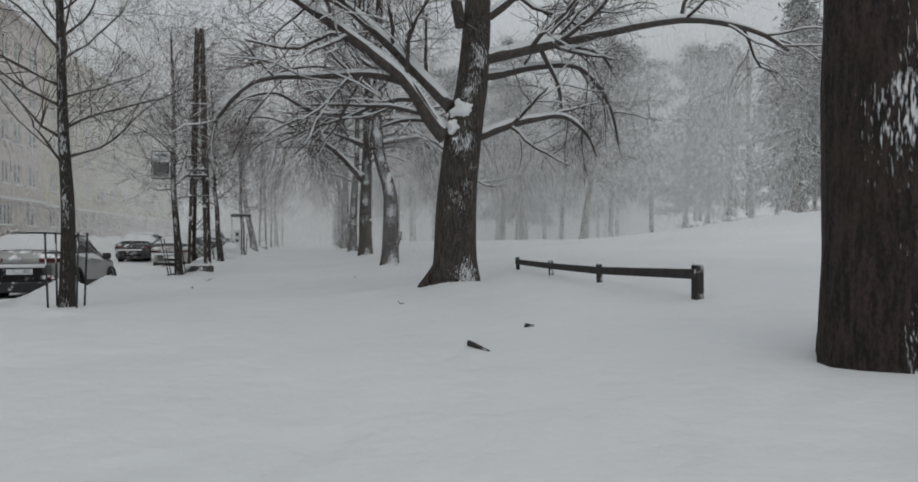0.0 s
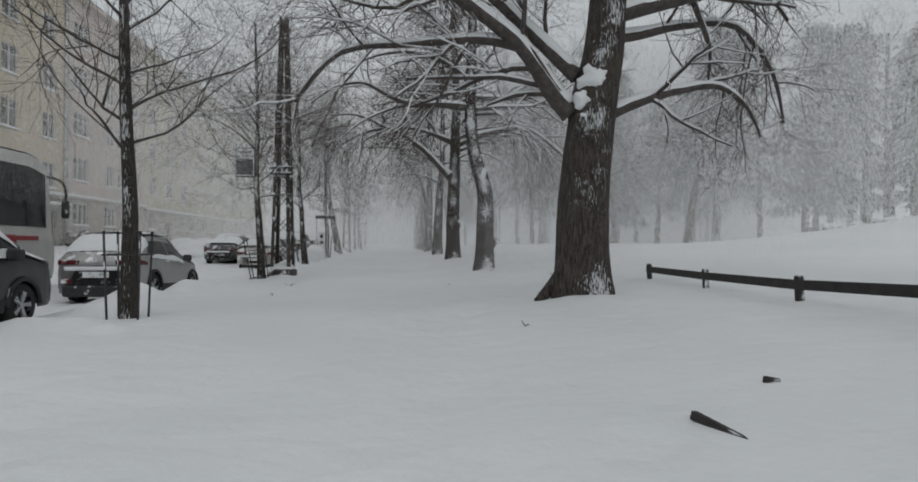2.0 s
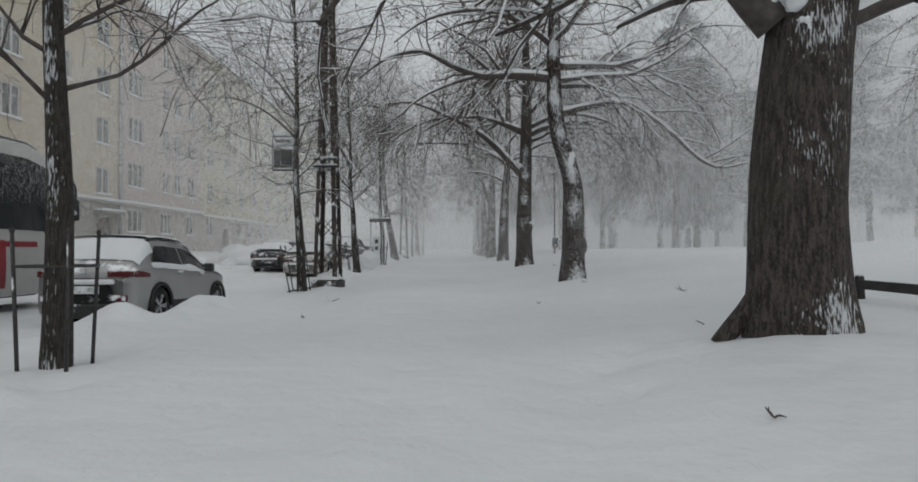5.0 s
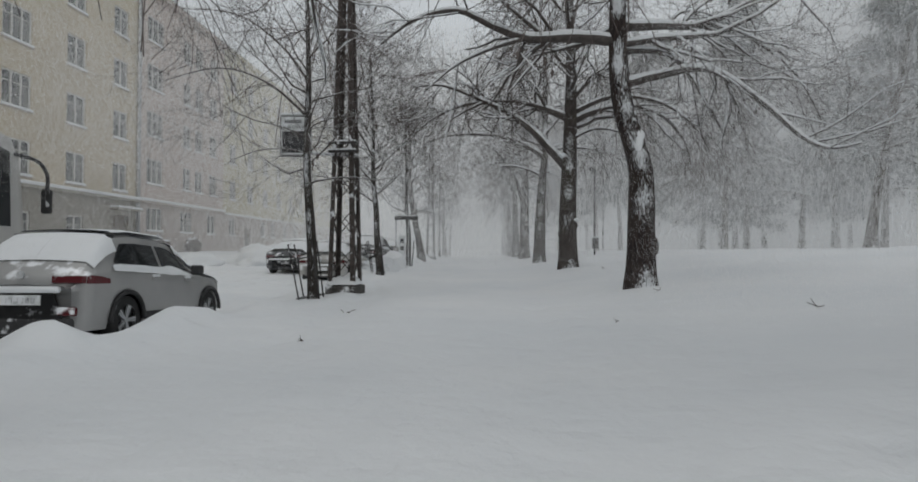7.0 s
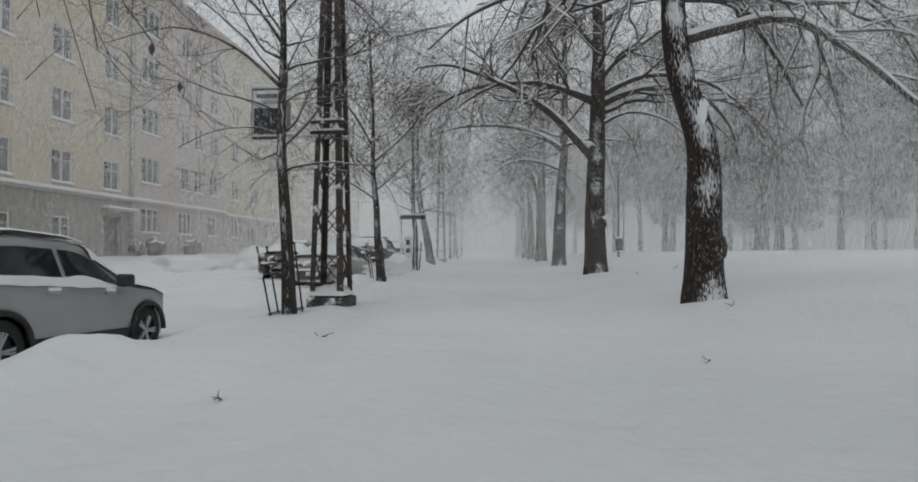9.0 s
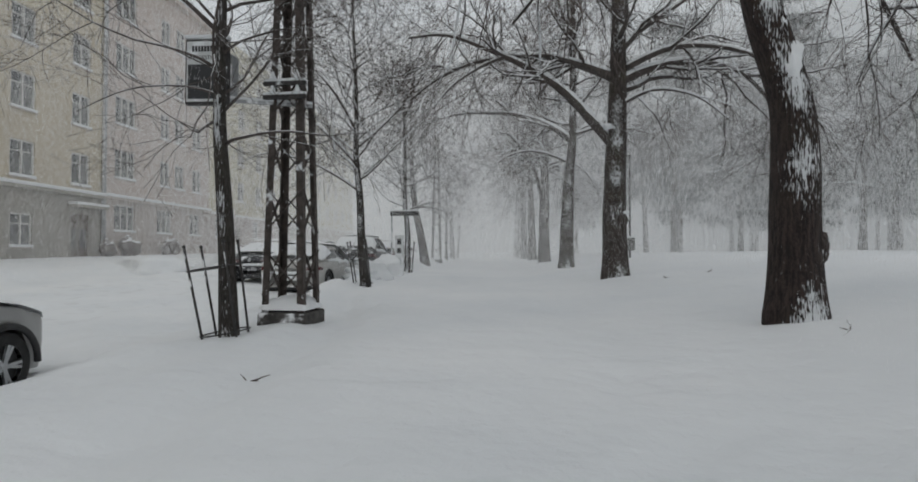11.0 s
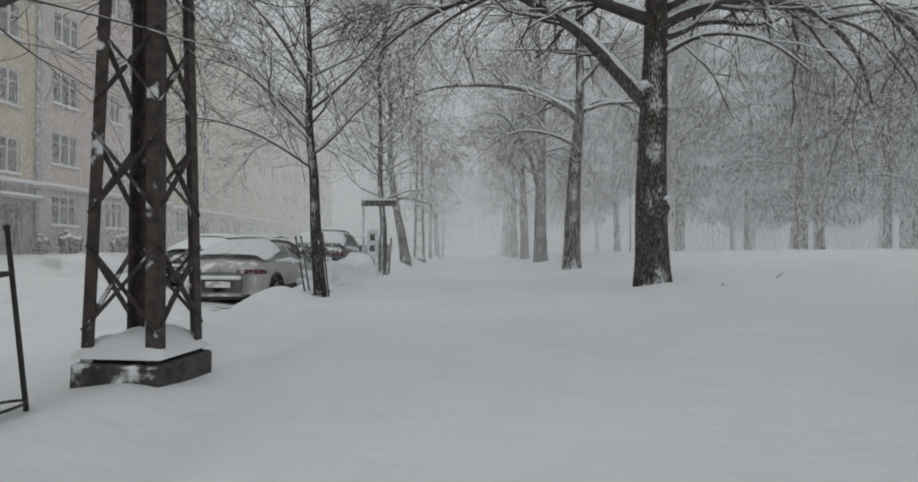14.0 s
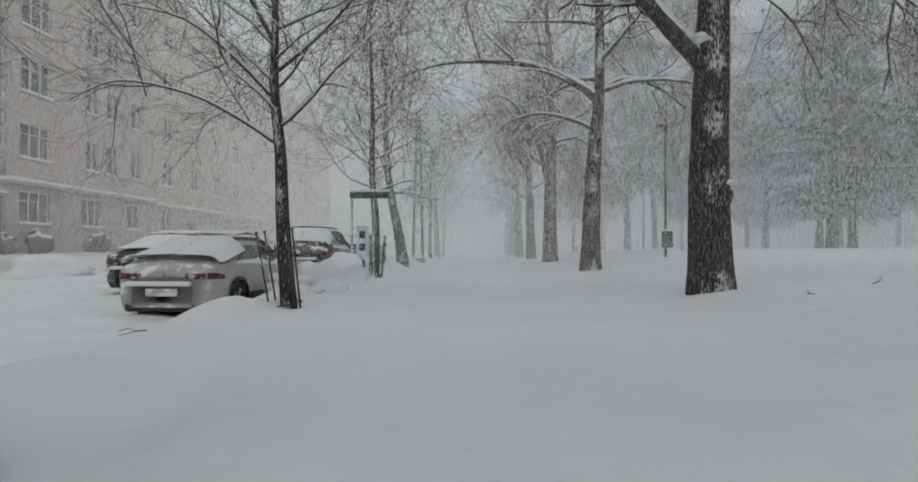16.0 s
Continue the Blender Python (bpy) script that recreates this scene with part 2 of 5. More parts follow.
def build_road():
    """The driven strip of the street: packed, greyish snow with wheel ruts."""
    xs, ys = [-15.2 + 0.2 * i for i in range(34)], [2 + 0.8 * i for i in range(120)]
    v = [(x + 0.12 * noise.noise(Vector((y * 0.7, x, 2))), y, ground_z(x, y) + (0.012 if 0 < i < 33 else -0.05)) for y in ys for i, x in enumerate(xs)]
    w = len(xs)
    f = [(j * w + i, j * w + i + 1, (j + 1) * w + i + 1, (j + 1) * w + i) for j in range(len(ys) - 1) for i in range(w - 1)]
    return tagged(mesh_object("road", v, f, SNOW_ROAD), "street of packed greyish snow with wheel ruts", "road", kind="structure")


build_road()

# ---- trees ----
UP = Vector((0, 0, 1))


def wander(rng, p, d, length, steps, wob, pull):
    """A crooked line from p towards d, pulled up (or down) as it goes."""
    pts = [p.copy()]
    d = d.normalized()
    for i in range(steps):
        d = d + Vector((rng.gauss(0, wob), rng.gauss(0, wob), rng.gauss(0, wob) + pull))
        d.normalize()
        p = p + d * (length / steps)
        pts.append(p.copy())
    return pts


def sideways(rng, d, spread):
    u = d.orthogonal().normalized()
    u.rotate(Matrix.Rotation(rng.uniform(0, 2 * math.pi), 3, d))
    return (d * math.cos(spread) + u * math.sin(spread)).normalized()


def clothe(rng, wood, snow, twig, pts, r0, r1, level, dens, droop, size=1.0, leafy=False):
    """Lay a limb and grow its branches and twigs; none hangs down to the ground."""
    if min(p.z for p in pts) < 1.35 + 0.25 * level:
        return
    n = len(pts)
    radii = [r0 + (r1 - r0) * (i / (n - 1)) for i in range(n)]
    sides = 8 if r0 > 0.06 else 5 if r0 > 0.03 else 3
    (wood if r0 > 0.012 else twig).add(pts, radii, sides, cap=r0 > 0.012)
    if r0 > 0.0125 and snow is not None:
        run, rr = [], []
        for i in range(n):
            d = pts[min(i + 1, n - 1)] - pts[max(i - 1, 0)]
            d.normalize()
            if abs(d.z) < 0.8:
                run.append(pts[i] + UP * (radii[i] * 0.72 + 0.004))
                rr.append(radii[i] * rng.uniform(0.68, 1.02) + 0.009)
        if len(run) > 2:
            rr[0] *= 0.5
            rr[-1] *= 0.4
            snow.add(run, rr, 6 if r0 > 0.05 else 4, r0 > 0.05, 0.95)
    if level == 0:
        if leafy and rng.random() < 0.16:
            p, q, i = pts[-1], rng.uniform(0, 6.28), len(twig.v)
            o = Vector((math.cos(q), math.sin(q), 0)) * 0.013
            twig.v.extend((p, p + o - UP * 0.025, p - UP * rng.uniform(0.05, 0.08), p - o - UP * 0.025))
            twig.f.append((i, i + 1, i + 2, i + 3))
        return
    total = sum((pts[i + 1] - pts[i]).length for i in range(n - 1))
    count = max(1, int(total * dens[level - 1] + rng.random()))
    for _ in range(count):
        f = rng.uniform(0.18, 1.0) if level > 1 else rng.uniform(0.08, 1.0)
        i = min(n - 2, int(f * (n - 1)))
        p = pts[i].lerp(pts[i + 1], f * (n - 1) - i)
        d = (pts[i + 1] - pts[i]).normalized()
        r = radii[i] * rng.uniform(0.35, 0.6)
        if level == 3:
            length, steps, r, wob = rng.uniform(1.2, 2.6) * size, 6, min(r, 0.05), 0.16
        elif level == 2:
            length, steps, r, wob = rng.uniform(0.6, 1.4) * size, 4, min(r, 0.016), 0.18
        else:
            length, steps, r, wob = rng.uniform(0.3, 0.75) * size, 2, min(r, 0.0065), 0.2
        cd = sideways(rng, d, rng.uniform(0.5, 1.15))
        pull = droop * (0.3 if level == 3 else 0.8 if level == 2 else 0.5)
        clothe(rng, wood, snow, twig, wander(rng, p, cd, length, steps, wob, pull), r, max(r * 0.35, 0.0032), level - 1, dens, droop, size, leafy)


def spline(points, steps=4):
    """A smooth line through a few points."""
    ps = [Vector(p) for p in points]
    out = []
    for i in range(len(ps) - 1):
        a, b, c, d = ps[max(i - 1, 0)], ps[i], ps[i + 1], ps[min(i + 2, len(ps) - 1)]
        for k in range(steps):
            t = k / steps
            out.append(0.5 * ((2 * b) + (c - a) * t + (2 * a - 5 * b + 4 * c - d) * t * t + (3 * b - a - 3 * c + d) * t ** 3))
    out.append(ps[-1])
    return out


def trunk_mesh(rng, line, radii, sides=22, flare=1.35):
    """A trunk with a flared, fluted foot and uneven girth."""
    v, f = [], []
    n = len(line)
    ph = [rng.uniform(0, 6.28) for _ in range(3)]
    for i, p in enumerate(line):
        h = p.z
        fl = 1 + (flare - 1) * math.exp(-max(h, 0) / 0.38)
        for k in range(sides):
            a = 2 * math.pi * k / sides
            lobes = 1 + 0.07 * math.exp(-max(h, 0) / 0.8) * math.cos(5 * a + ph[0]) + 0.03 * math.cos(3 * a + ph[1] + h * 0.7)
            lobes += 0.05 * noise.noise(Vector((math.cos(a) * 1.5 + ph[2], math.sin(a) * 1.5, h * 1.4)))
            r = radii[i] * fl * lobes
            v.append(p + Vector((math.cos(a) * r, math.sin(a) * r, 0)))
    for i in range(n - 1):
        for k in range(sides):
            k2 = (k + 1) % sides
            f.append((i * sides + k, i * sides + k2, (i + 1) * sides + k2, (i + 1) * sides + k))
    return v, f


def tree(name, seed, line, r0, r1, limbs, auto, label, dens=(4.5, 4.3, 2.5), droop=-0.05, group="", bark=None, twigmat=None, size=1.0, limb_len=(2.5, 4.5), rise=0.25, flare=1.22, crown_from=3.0, taper=1.3, snowy=False):
    """A leafless tree. limbs: drawn lines with their radii; auto: how many more the crown gets."""
    rng = random.Random(seed)
    bark, twigmat = bark or BARK, twigmat or TWIG
    root = tagged(new(name), label, "tree", group)
    line = spline([(*p[:2], p[2]) for p in line], 10)
    n = len(line)
    radii = [r0 + (r1 - r0) * (i / (n - 1)) ** taper for i in range(n)]
    line[0].z -= 0.25
    v, f = trunk_mesh(rng, line, radii, 22 if r0 > 0.2 else 10, flare)
    mesh_object("trunk", v, f, bark, root)
    twig = Tubes()
    limb_mat = LIMB if bark is not BARK_YOUNG else TWIG_YOUNG

    def grow(pts, a, b):
        wood, snow = Tubes(), Tubes() if r0 > 0.2 or snowy else None
        clothe(rng, wood, snow, twig, pts, a, b, 3, dens, droop, size, r0 > 0.2)
        if not wood.v:
            return
        limb = mesh_object("limb", wood.v, wood.f, limb_mat, root)
        if snow and snow.v:
            mesh_object("snow_cap", snow.v, snow.f, SNOW_CAP, limb, "snow lying along the limb")

    for pts, a, b in limbs:
        grow(spline(pts, 4), a, b)
    top = line[-1].z
    for k in range(auto):
        fz = ((k + rng.random()) / auto) ** 0.85
        z = crown_from + (top - crown_from) * fz
        i = min(range(n), key=lambda q: abs(line[q].z - z))
        az = k * 2.4 + rng.uniform(-0.5, 0.5)
        d = Vector((math.cos(az), math.sin(az), rise + 0.9 * fz))
        r = min(radii[i] * rng.uniform(0.3, 0.5), 0.12 if r0 > 0.2 else 0.03)
        length = rng.uniform(*limb_len) * (1 - 0.4 * fz)
        grow(wander(rng, line[i], d, length, 9, 0.14, 0.015), r, max(r * 0.25, 0.006))
    tagged(mesh_object("crown", twig.v, twig.f, twigmat, root, "fine bare twigs", smooth=False), kind="stuff")
    return root


def put(ob, x, y, sink=0.0, turn=0.0):
    ob.matrix_world = pose(x, y, ground_z(x, y) - sink, 0, 0, turn)
    return ob


LINDEN = "old leafless linden, dark furrowed bark, snow-laden limbs"
ROW = "lindens along the path"
T1 = tree("linden_tree", 11, [(0, 0, 0), (0.02, 0, 1.5), (0.17, 0, 3.0), (0.36, 0, 4.2), (0.5, 0.1, 7), (0.5, 0.2, 11)], 0.4, 0.12, [
    ([(-0.2, 0, 2.8), (-0.5, 0.02, 3.15), (-1.0, 0.1, 3.9), (-2.05, 0.2, 4.7), (-3.1, 0.3, 5.4), (-4.3, 0.5, 6.2)], 0.17, 0.05),
    ([(-0.95, 0.1, 3.85), (-1.6, 0.3, 4.02), (-2.6, 0.4, 3.95), (-3.8, 0.5, 3.8), (-4.5, 0.5, 3.0)], 0.085, 0.03),
    ([(-0.1, 0, 3.4), (-0.7, 0.3, 4.1), (-1.6, 0.5, 5.0), (-2.4, 0.7, 5.7), (-3.6, 1.0, 6.4)], 0.13, 0.04),
    ([(0.25, 0, 2.75), (1.0, 0.1, 3.08), (1.7, 0.2, 3.3), (2.4, 0.3, 3.4), (2.95, 0.4, 3.1), (3.2, 0.4, 2.6)], 0.1, 0.015),
    ([(0.3, 0, 4.3), (1.2, -0.1, 4.55), (2.5, -0.3, 4.85), (4.5, -0.7, 5.25), (6.0, -0.9, 5.1), (6.8, -1.0, 4.7)], 0.13, 0.03),
    ([(0.3, 0, 4.0), (1.0, 0.3, 4.2), (1.9, 0.6, 4.5), (3.0, 0.8, 4.6), (3.8, 1.0, 3.9), (4.1, 1.1, 3.0)], 0.1, 0.02),
    ([(0.1, 0, 5.0), (-0.3, -0.8, 5.8), (-0.6, -1.8, 6.4), (-0.9, -3, 6.8)], 0.12, 0.04),
], 10, LINDEN + ", snow-filled fork", group=ROW, crown_from=5.0, taper=2.0)
t = Tubes()
t.add(spline([(-0.25, 0.0, 0.42), (-0.42, 0.03, 0.18), (-0.56, 0.07, 0.02), (-0.7, 0.1, -0.14)], 3), [0.14 - 0.008 * k for k in range(10)], 9)
mesh_object("root", t.v, t.f, BARK, T1, "gnarled root reaching into the snow")
put(T1, 2.56, 11.1)
T2 = tree("linden_tree", 12, [(0.02, 0, 0), (0.03, 0, 1.2), (0.0, 0, 2.5), (-0.35, 0, 3.8), (-0.45, 0, 5.2), (-0.4, 0, 7.5), (-0.3, 0.2, 11)], 0.29, 0.1, [
    ([(-0.5, 0, 5.1), (-1.4, -0.1, 5.15), (-2.3, -0.2, 5.1), (-3.0, -0.2, 5.35), (-3.8, -0.1, 5.75), (-4.7, 0, 5.6), (-5.4, 0, 5.1)], 0.12, 0.02),
    ([(-0.45, 0, 5.9), (-1.3, -0.3, 6.4), (-2.4, -0.6, 6.6), (-3.6, -0.8, 6.3), (-4.4, -0.9, 5.7)], 0.08, 0.015),
    ([(-2.3, -0.2, 5.12), (-3.0, -0.3, 4.9), (-3.8, -0.4, 4.5), (-4.4, -0.4, 4.0)], 0.05, 0.012),
    ([(-0.3, 0, 5.4), (0.5, 0.1, 5.45), (1.4, 0.2, 5.5), (2.4, 0.2, 6.0), (3.4, 0.3, 6.6)], 0.1, 0.03),
    ([(-0.3, 0, 4.2), (0.4, -0.1, 4.35), (1.3, -0.3, 4.4), (2.3, -0.4, 3.7), (3.0, -0.5, 3.0), (3.5, -0.6, 2.75), (4.1, -0.6, 2.85)], 0.09, 0.02),
    ([(-0.3, 0, 4.9), (0.8, 0.6, 5.0), (1.6, 1.0, 4.3), (2.2, 1.2, 3.4)], 0.07, 0.02),
    ([(1.4, 0.2, 5.5), (2.6, 0.6, 5.3), (3.6, 0.8, 4.6), (4.2, 0.9, 3.6)], 0.05, 0.012),
], 16, LINDEN + ", crooked trunk", group=ROW, bark=BARK_WET, crown_from=4.6)
put(T2, 2.34, 20.5)
T3 = tree("linden_tree", 13, [(0, 0, 0), (-0.02, 0, 2), (0.05, 0, 4), (0.1, 0, 6), (0.1, 0, 8), (0, 0.2, 12)], 0.33, 0.1, [
    ([(-0.1, 0, 3.65), (-0.6, 0, 4.2), (-1.33, -0.1, 4.95), (-2.1, -0.15, 5.5), (-3.1, -0.2, 6.0), (-4.5, -0.2, 6.55), (-5.6, -0.2, 6.5)], 0.16, 0.025),
    ([(-0.1, 0, 5.4), (-0.9, 0.2, 5.8), (-1.9, 0.3, 6.1), (-3.7, 0.2, 5.95), (-4.8, 0.2, 5.5), (-5.6, 0.2, 4.9)], 0.12, 0.02),
    ([(-3.0, -0.2, 5.95), (-3.7, -0.3, 5.6), (-4.4, -0.4, 5.1), (-4.9, -0.4, 4.5)], 0.05, 0.012),
    ([(0.2, 0, 5.3), (0.9, 0, 5.6), (2.0, 0, 5.8), (3.2, -0.1, 5.5), (4.0, -0.2, 4.6), (4.3, -0.2, 3.6)], 0.13, 0.02),
    ([(0.2, 0, 5.6), (1.5, -0.6, 6.0), (3.0, -1.2, 5.6), (4.0, -1.6, 4.6), (4.5, -1.8, 3.5)], 0.09, 0.015),
    ([(3.2, -0.1, 5.5), (4.6, 0.3, 5.2), (5.6, 0.5, 4.3), (6.0, 0.6, 3.4)], 0.05, 0.012),
    ([(0.15, 0, 6.1), (0.7, 0.1, 6.7), (1.6, 0.1, 7.3), (2.6, 0.1, 8.0)], 0.11, 0.03),
    ([(0.1, 0, 4.6), (0.9, -0.5, 4.9), (1.8, -1.0, 4.6), (2.6, -1.2, 3.9)], 0.06, 0.015),
], 16, LINDEN, group=ROW, crown_from=4.6)
put(T3, 2.15, 29.4)
T4 = tree("linden_tree", 14, [(0, 0, 0), (0.05, 0, 2), (0.15, 0, 4), (0.3, 0, 6), (0.3, 0, 12)], 0.3, 0.09, [
    ([(0.2, 0, 5.4), (-0.5, 0, 5.9), (-1.8, 0, 6.45), (-3.4, 0, 6.6), (-4.8, 0, 6.5), (-6.0, 0, 6.1)], 0.14, 0.02),
    ([(0.25, 0, 5.5), (1.0, 0, 6.0), (2.0, 0, 5.8), (3.0, 0, 5.1)], 0.1, 0.02),
    ([(0.2, 0, 4.4), (-0.6, 0.2, 4.8), (-1.6, 0.3, 5.0), (-2.6, 0.3, 4.7), (-3.2, 0.3, 4.1)], 0.07, 0.015),
], 16, LINDEN, group=ROW, crown_from=5.0)
put(T4, 1.95, 38.3)
TF = tree("linden_tree", 15, [(0, 0, 0), (0.05, 0, 2), (0.1, 0, 4), (0.2, 0, 7), (0.2, 0, 12)], 0.3, 0.09, [], 18, LINDEN, (2.6, 2.4, 1.7), group=ROW, crown_from=3.4)
put(TF, 1.7, 84)
for k, (x, y, turn, src) in enumerate([(1.85, 47.4, 60, T3), (1.8, 56.5, 200, TF), (1.7, 65.5, 130, TF), (1.7, 74.6, 20, TF)]):
    copy_thing(src, pose(x, y, ground_z(x, y), 0, 0, turn))
T0 = tree("linden_tree", 10, [(0, 0, 0), (-0.06, 0, 1.0), (-0.1, 0, 2.2), (-0.2, 0, 3.4), (-0.3, 0.1, 6), (-0.2, 0.2, 11)], 0.43, 0.14, [], 5, LINDEN + ", wet red-brown foot", group=ROW, bark=BARK_WET, crown_from=5.5, flare=1.14)
put(T0, 3.74, 3.12)

YOUNG = "young leafless street tree with thin dark branches"
SROW = "street trees along the kerb"
S1 = tree("street_tree", 21, [(0, 0, 0), (0.02, 0, 1.5), (-0.05, 0, 3), (-0.1, 0, 5), (-0.15, 0, 8)], 0.12, 0.03, [], 34, YOUNG + " inside a bar guard", (3.6, 3.6, 2.2), -0.01, SROW, BARK_YOUNG, TWIG_YOUNG, 0.85, (1.7, 3.1), 0.4, 1.1, 1.6)
put(S1, -4.18, 11.08)
S2 = tree("street_tree", 22, [(0.05, 0, 0), (-0.02, 0, 1.5), (-0.12, 0, 3), (-0.1, 0, 5), (-0.2, 0, 8)], 0.12, 0.03, [
    ([(-0.1, 0, 4.0), (-0.9, -0.2, 4.7), (-1.9, -0.4, 5.0), (-3.1, -0.5, 4.7)], 0.035, 0.008),
    ([(-0.1, 0, 4.8), (-0.7, -0.1, 5.6), (-1.6, -0.3, 6.2), (-2.8, -0.4, 6.3)], 0.035, 0.008),
    ([(-0.1, 0, 3.2), (-0.6, -0.1, 3.3), (-1.2, -0.3, 3.2), (-1.8, -0.4, 2.9)], 0.022, 0.006),
    ([(-0.05, 0, 3.0), (0.5, -0.1, 3.5), (0.9, -0.2, 4.1), (1.2, -0.3, 5.0)], 0.026, 0.006),
], 30, YOUNG + " beside the lattice mast", (3.6, 3.6, 2.2), -0.01, SROW, BARK_YOUNG, TWIG_YOUNG, 0.85, (1.7, 3.1), 0.4, 1.1, 2.4)
put(S2, -4.66, 21.0)
S3 = tree("street_tree", 23, [(0.1, 0, 0), (0.0, 0, 1.2), (-0.05, 0, 2.4), (-0.16, 0, 3.6), (-0.16, 0, 5), (-0.3, 0, 8)], 0.125, 0.03, [
    ([(-0.1, 0, 2.6), (-0.7, 0, 3.0), (-1.5, -0.1, 3.4), (-2.6, -0.2, 3.6), (-3.4, -0.2, 3.3)], 0.035, 0.007),
    ([(-0.12, 0, 3.3), (-0.8, 0, 4.0), (-1.7, 0.1, 4.7), (-2.8, 0.2, 5.0)], 0.045, 0.008),
    ([(-0.1, 0, 3.8), (0.5, 0, 4.3), (1.2, -0.1, 5.0), (1.8, -0.1, 5.9)], 0.04, 0.008),
    ([(-0.14, 0, 4.2), (-0.7, -0.1, 5.2), (-1.4, -0.2, 6.0), (-2.2, -0.3, 6.5)], 0.04, 0.008),
    ([(-0.05, 0, 2.9), (0.4, -0.1, 3.3), (0.8, -0.3, 3.5), (1.4, -0.4, 3.3)], 0.025, 0.006),
], 30, YOUNG + " inside a bar guard", (4.2, 4.4, 2.3), -0.02, SROW, BARK_YOUNG, TWIG_YOUNG, 0.95, (1.7, 3.0), 0.45, 1.1, 2.6, snowy=True)
put(S3, -4.72, 29.2)
S4 = tree("street_tree", 24, [(0, 0, 0), (0.02, 0, 1.5), (-0.1, 0, 3), (-0.1, 0, 5), (-0.2, 0, 8)], 0.13, 0.03, [], 30, YOUNG + " by the kerb", (2.6, 2.6, 1.7), -0.01, SROW, BARK_YOUNG, TWIG_YOUNG, 0.95, (1.8, 3.3), 0.35, 1.1, 2.2, snowy=True)
put(S4, -4.65, 37.3)
# an old leaning trunk among the street trees
S5 = tree("street_tree", 25, [(0.35, 0, 0), (0.1, 0, 1.5), (-0.2, 0, 3), (-0.4, 0, 5), (-0.5, 0.2, 9)], 0.24, 0.06, [], 22, "older leaning street tree with bare snowy limbs", (2.6, 2.4, 1.6), -0.02, SROW, size=1.0, limb_len=(2.2, 3.8), crown_from=2.8)
put(S5, -5.2, 45.5)
for x, y, turn, src in [(-4.9, 61, 250, S4), (-5.0, 69, 80, S5), (-4.9, 78, 160, S4)]:
    copy_thing(src, pose(x, y, ground_z(x, y), 0, 0, turn))


# ---- park side: fence, pines, lamp posts, rocks ----
def clump(name, rng, at, size, squash=0.5, mat=None, parent=None):
    """A lump with an uneven outline."""
    bm = bmesh.new()
    bmesh.ops.create_icosphere(bm, subdivisions=4 if size < 0.6 else 3, radius=1.0)
    ph = rng.uniform(0, 50)
    for v in bm.verts:
        k = 1 + 0.5 * noise.noise(v.co * 1.4 + Vector((ph, 0, 0))) + 0.2 * noise.noise(v.co * 3.5 + Vector((0, ph, 0))) + 0.09 * noise.noise(v.co * 9 + Vector((0, 0, ph)))
        v.co = Vector((v.co.x * size * k + at[0], v.co.y * size * k + at[1], v.co.z * size * squash * k + at[2]))
    return part(name, bm, mat or SNOW_CAP, parent, smooth=True)


def fence():
    root = tagged(new("rail_fence"), "low dark timber rail fence half buried in snow", "fence")
    posts = [(4.22, 5.9), (4.36, 8.6), (4.47, 10.9), (4.55, 13.15)]
    tops = []
    for i, (x, y) in enumerate(posts):
        z = ground_z(x, y)
        h = 0.36 if i == 0 else 0.26
        lean = 0.0 if i == 0 else 0.05
        bm = bmesh.new()
        w = 0.05 if i == 0 else 0.038
        box(bm, (-w, -w, -0.4), (w, w, h + 0.03), 0.008, pose(x, y, z, 0, -3 if i else 0, 3))
        post = part("post", bm, RAIL, root)
        bm = bmesh.new()
        box(bm, (-w, -w, h + 0.03), (w, w, h + 0.055), 0.012, pose(x, y, z, 0, -3 if i else 0, 3))
        part("snow_cap", bm, SNOW_CAP, post, "thin cap of snow")
        tops.append(Vector((x, y, z + h)))
    bm = bmesh.new()
    for a, b in zip(tops, tops[1:]):
        o = Vector((-0.055, 0, -0.07))
        beam(bm, a + o - Vector((0, 0.04, 0)) * (a is tops[0]), b + o, 0.035, 0.115, 0.006)
    part("rail", bm, RAIL, root)


fence()


def blades(rng, verts, faces, centre, spread, count, length, sag):
    """Loose tufts of needles: thin triangles about a centre."""
    for _ in range(count):
        p = centre + Vector((rng.gauss(0, spread), rng.gauss(0, spread), rng.gauss(0, spread * 0.55)))
        d = Vector((rng.gauss(0, 1), rng.gauss(0, 1), rng.gauss(0, 0.6) - sag)).normalized() * length * rng.uniform(0.6, 1.3)
        w = d.orthogonal().normalized() * length * 0.13
        i = len(verts)
        verts.extend((p - w, p + w, p + d))
        faces.append((i, i + 1, i + 2))


def make_needles():
    m, n, l, b = material("pine_needles", 0.8)
    f = noise_node(n, l, 0.7, 5)
    # greys lifted to put distance haze into the colour; the palest also pass for snow
    c = ramp(n, l, f, [(0.3, (0.14, 0.152, 0.152)), (0.55, (0.19, 0.203, 0.203)), (0.75, (0.36, 0.375, 0.38))])
    l.new(c, b.inputs["Base Color"])
    return m


NEEDLES = make_needles()


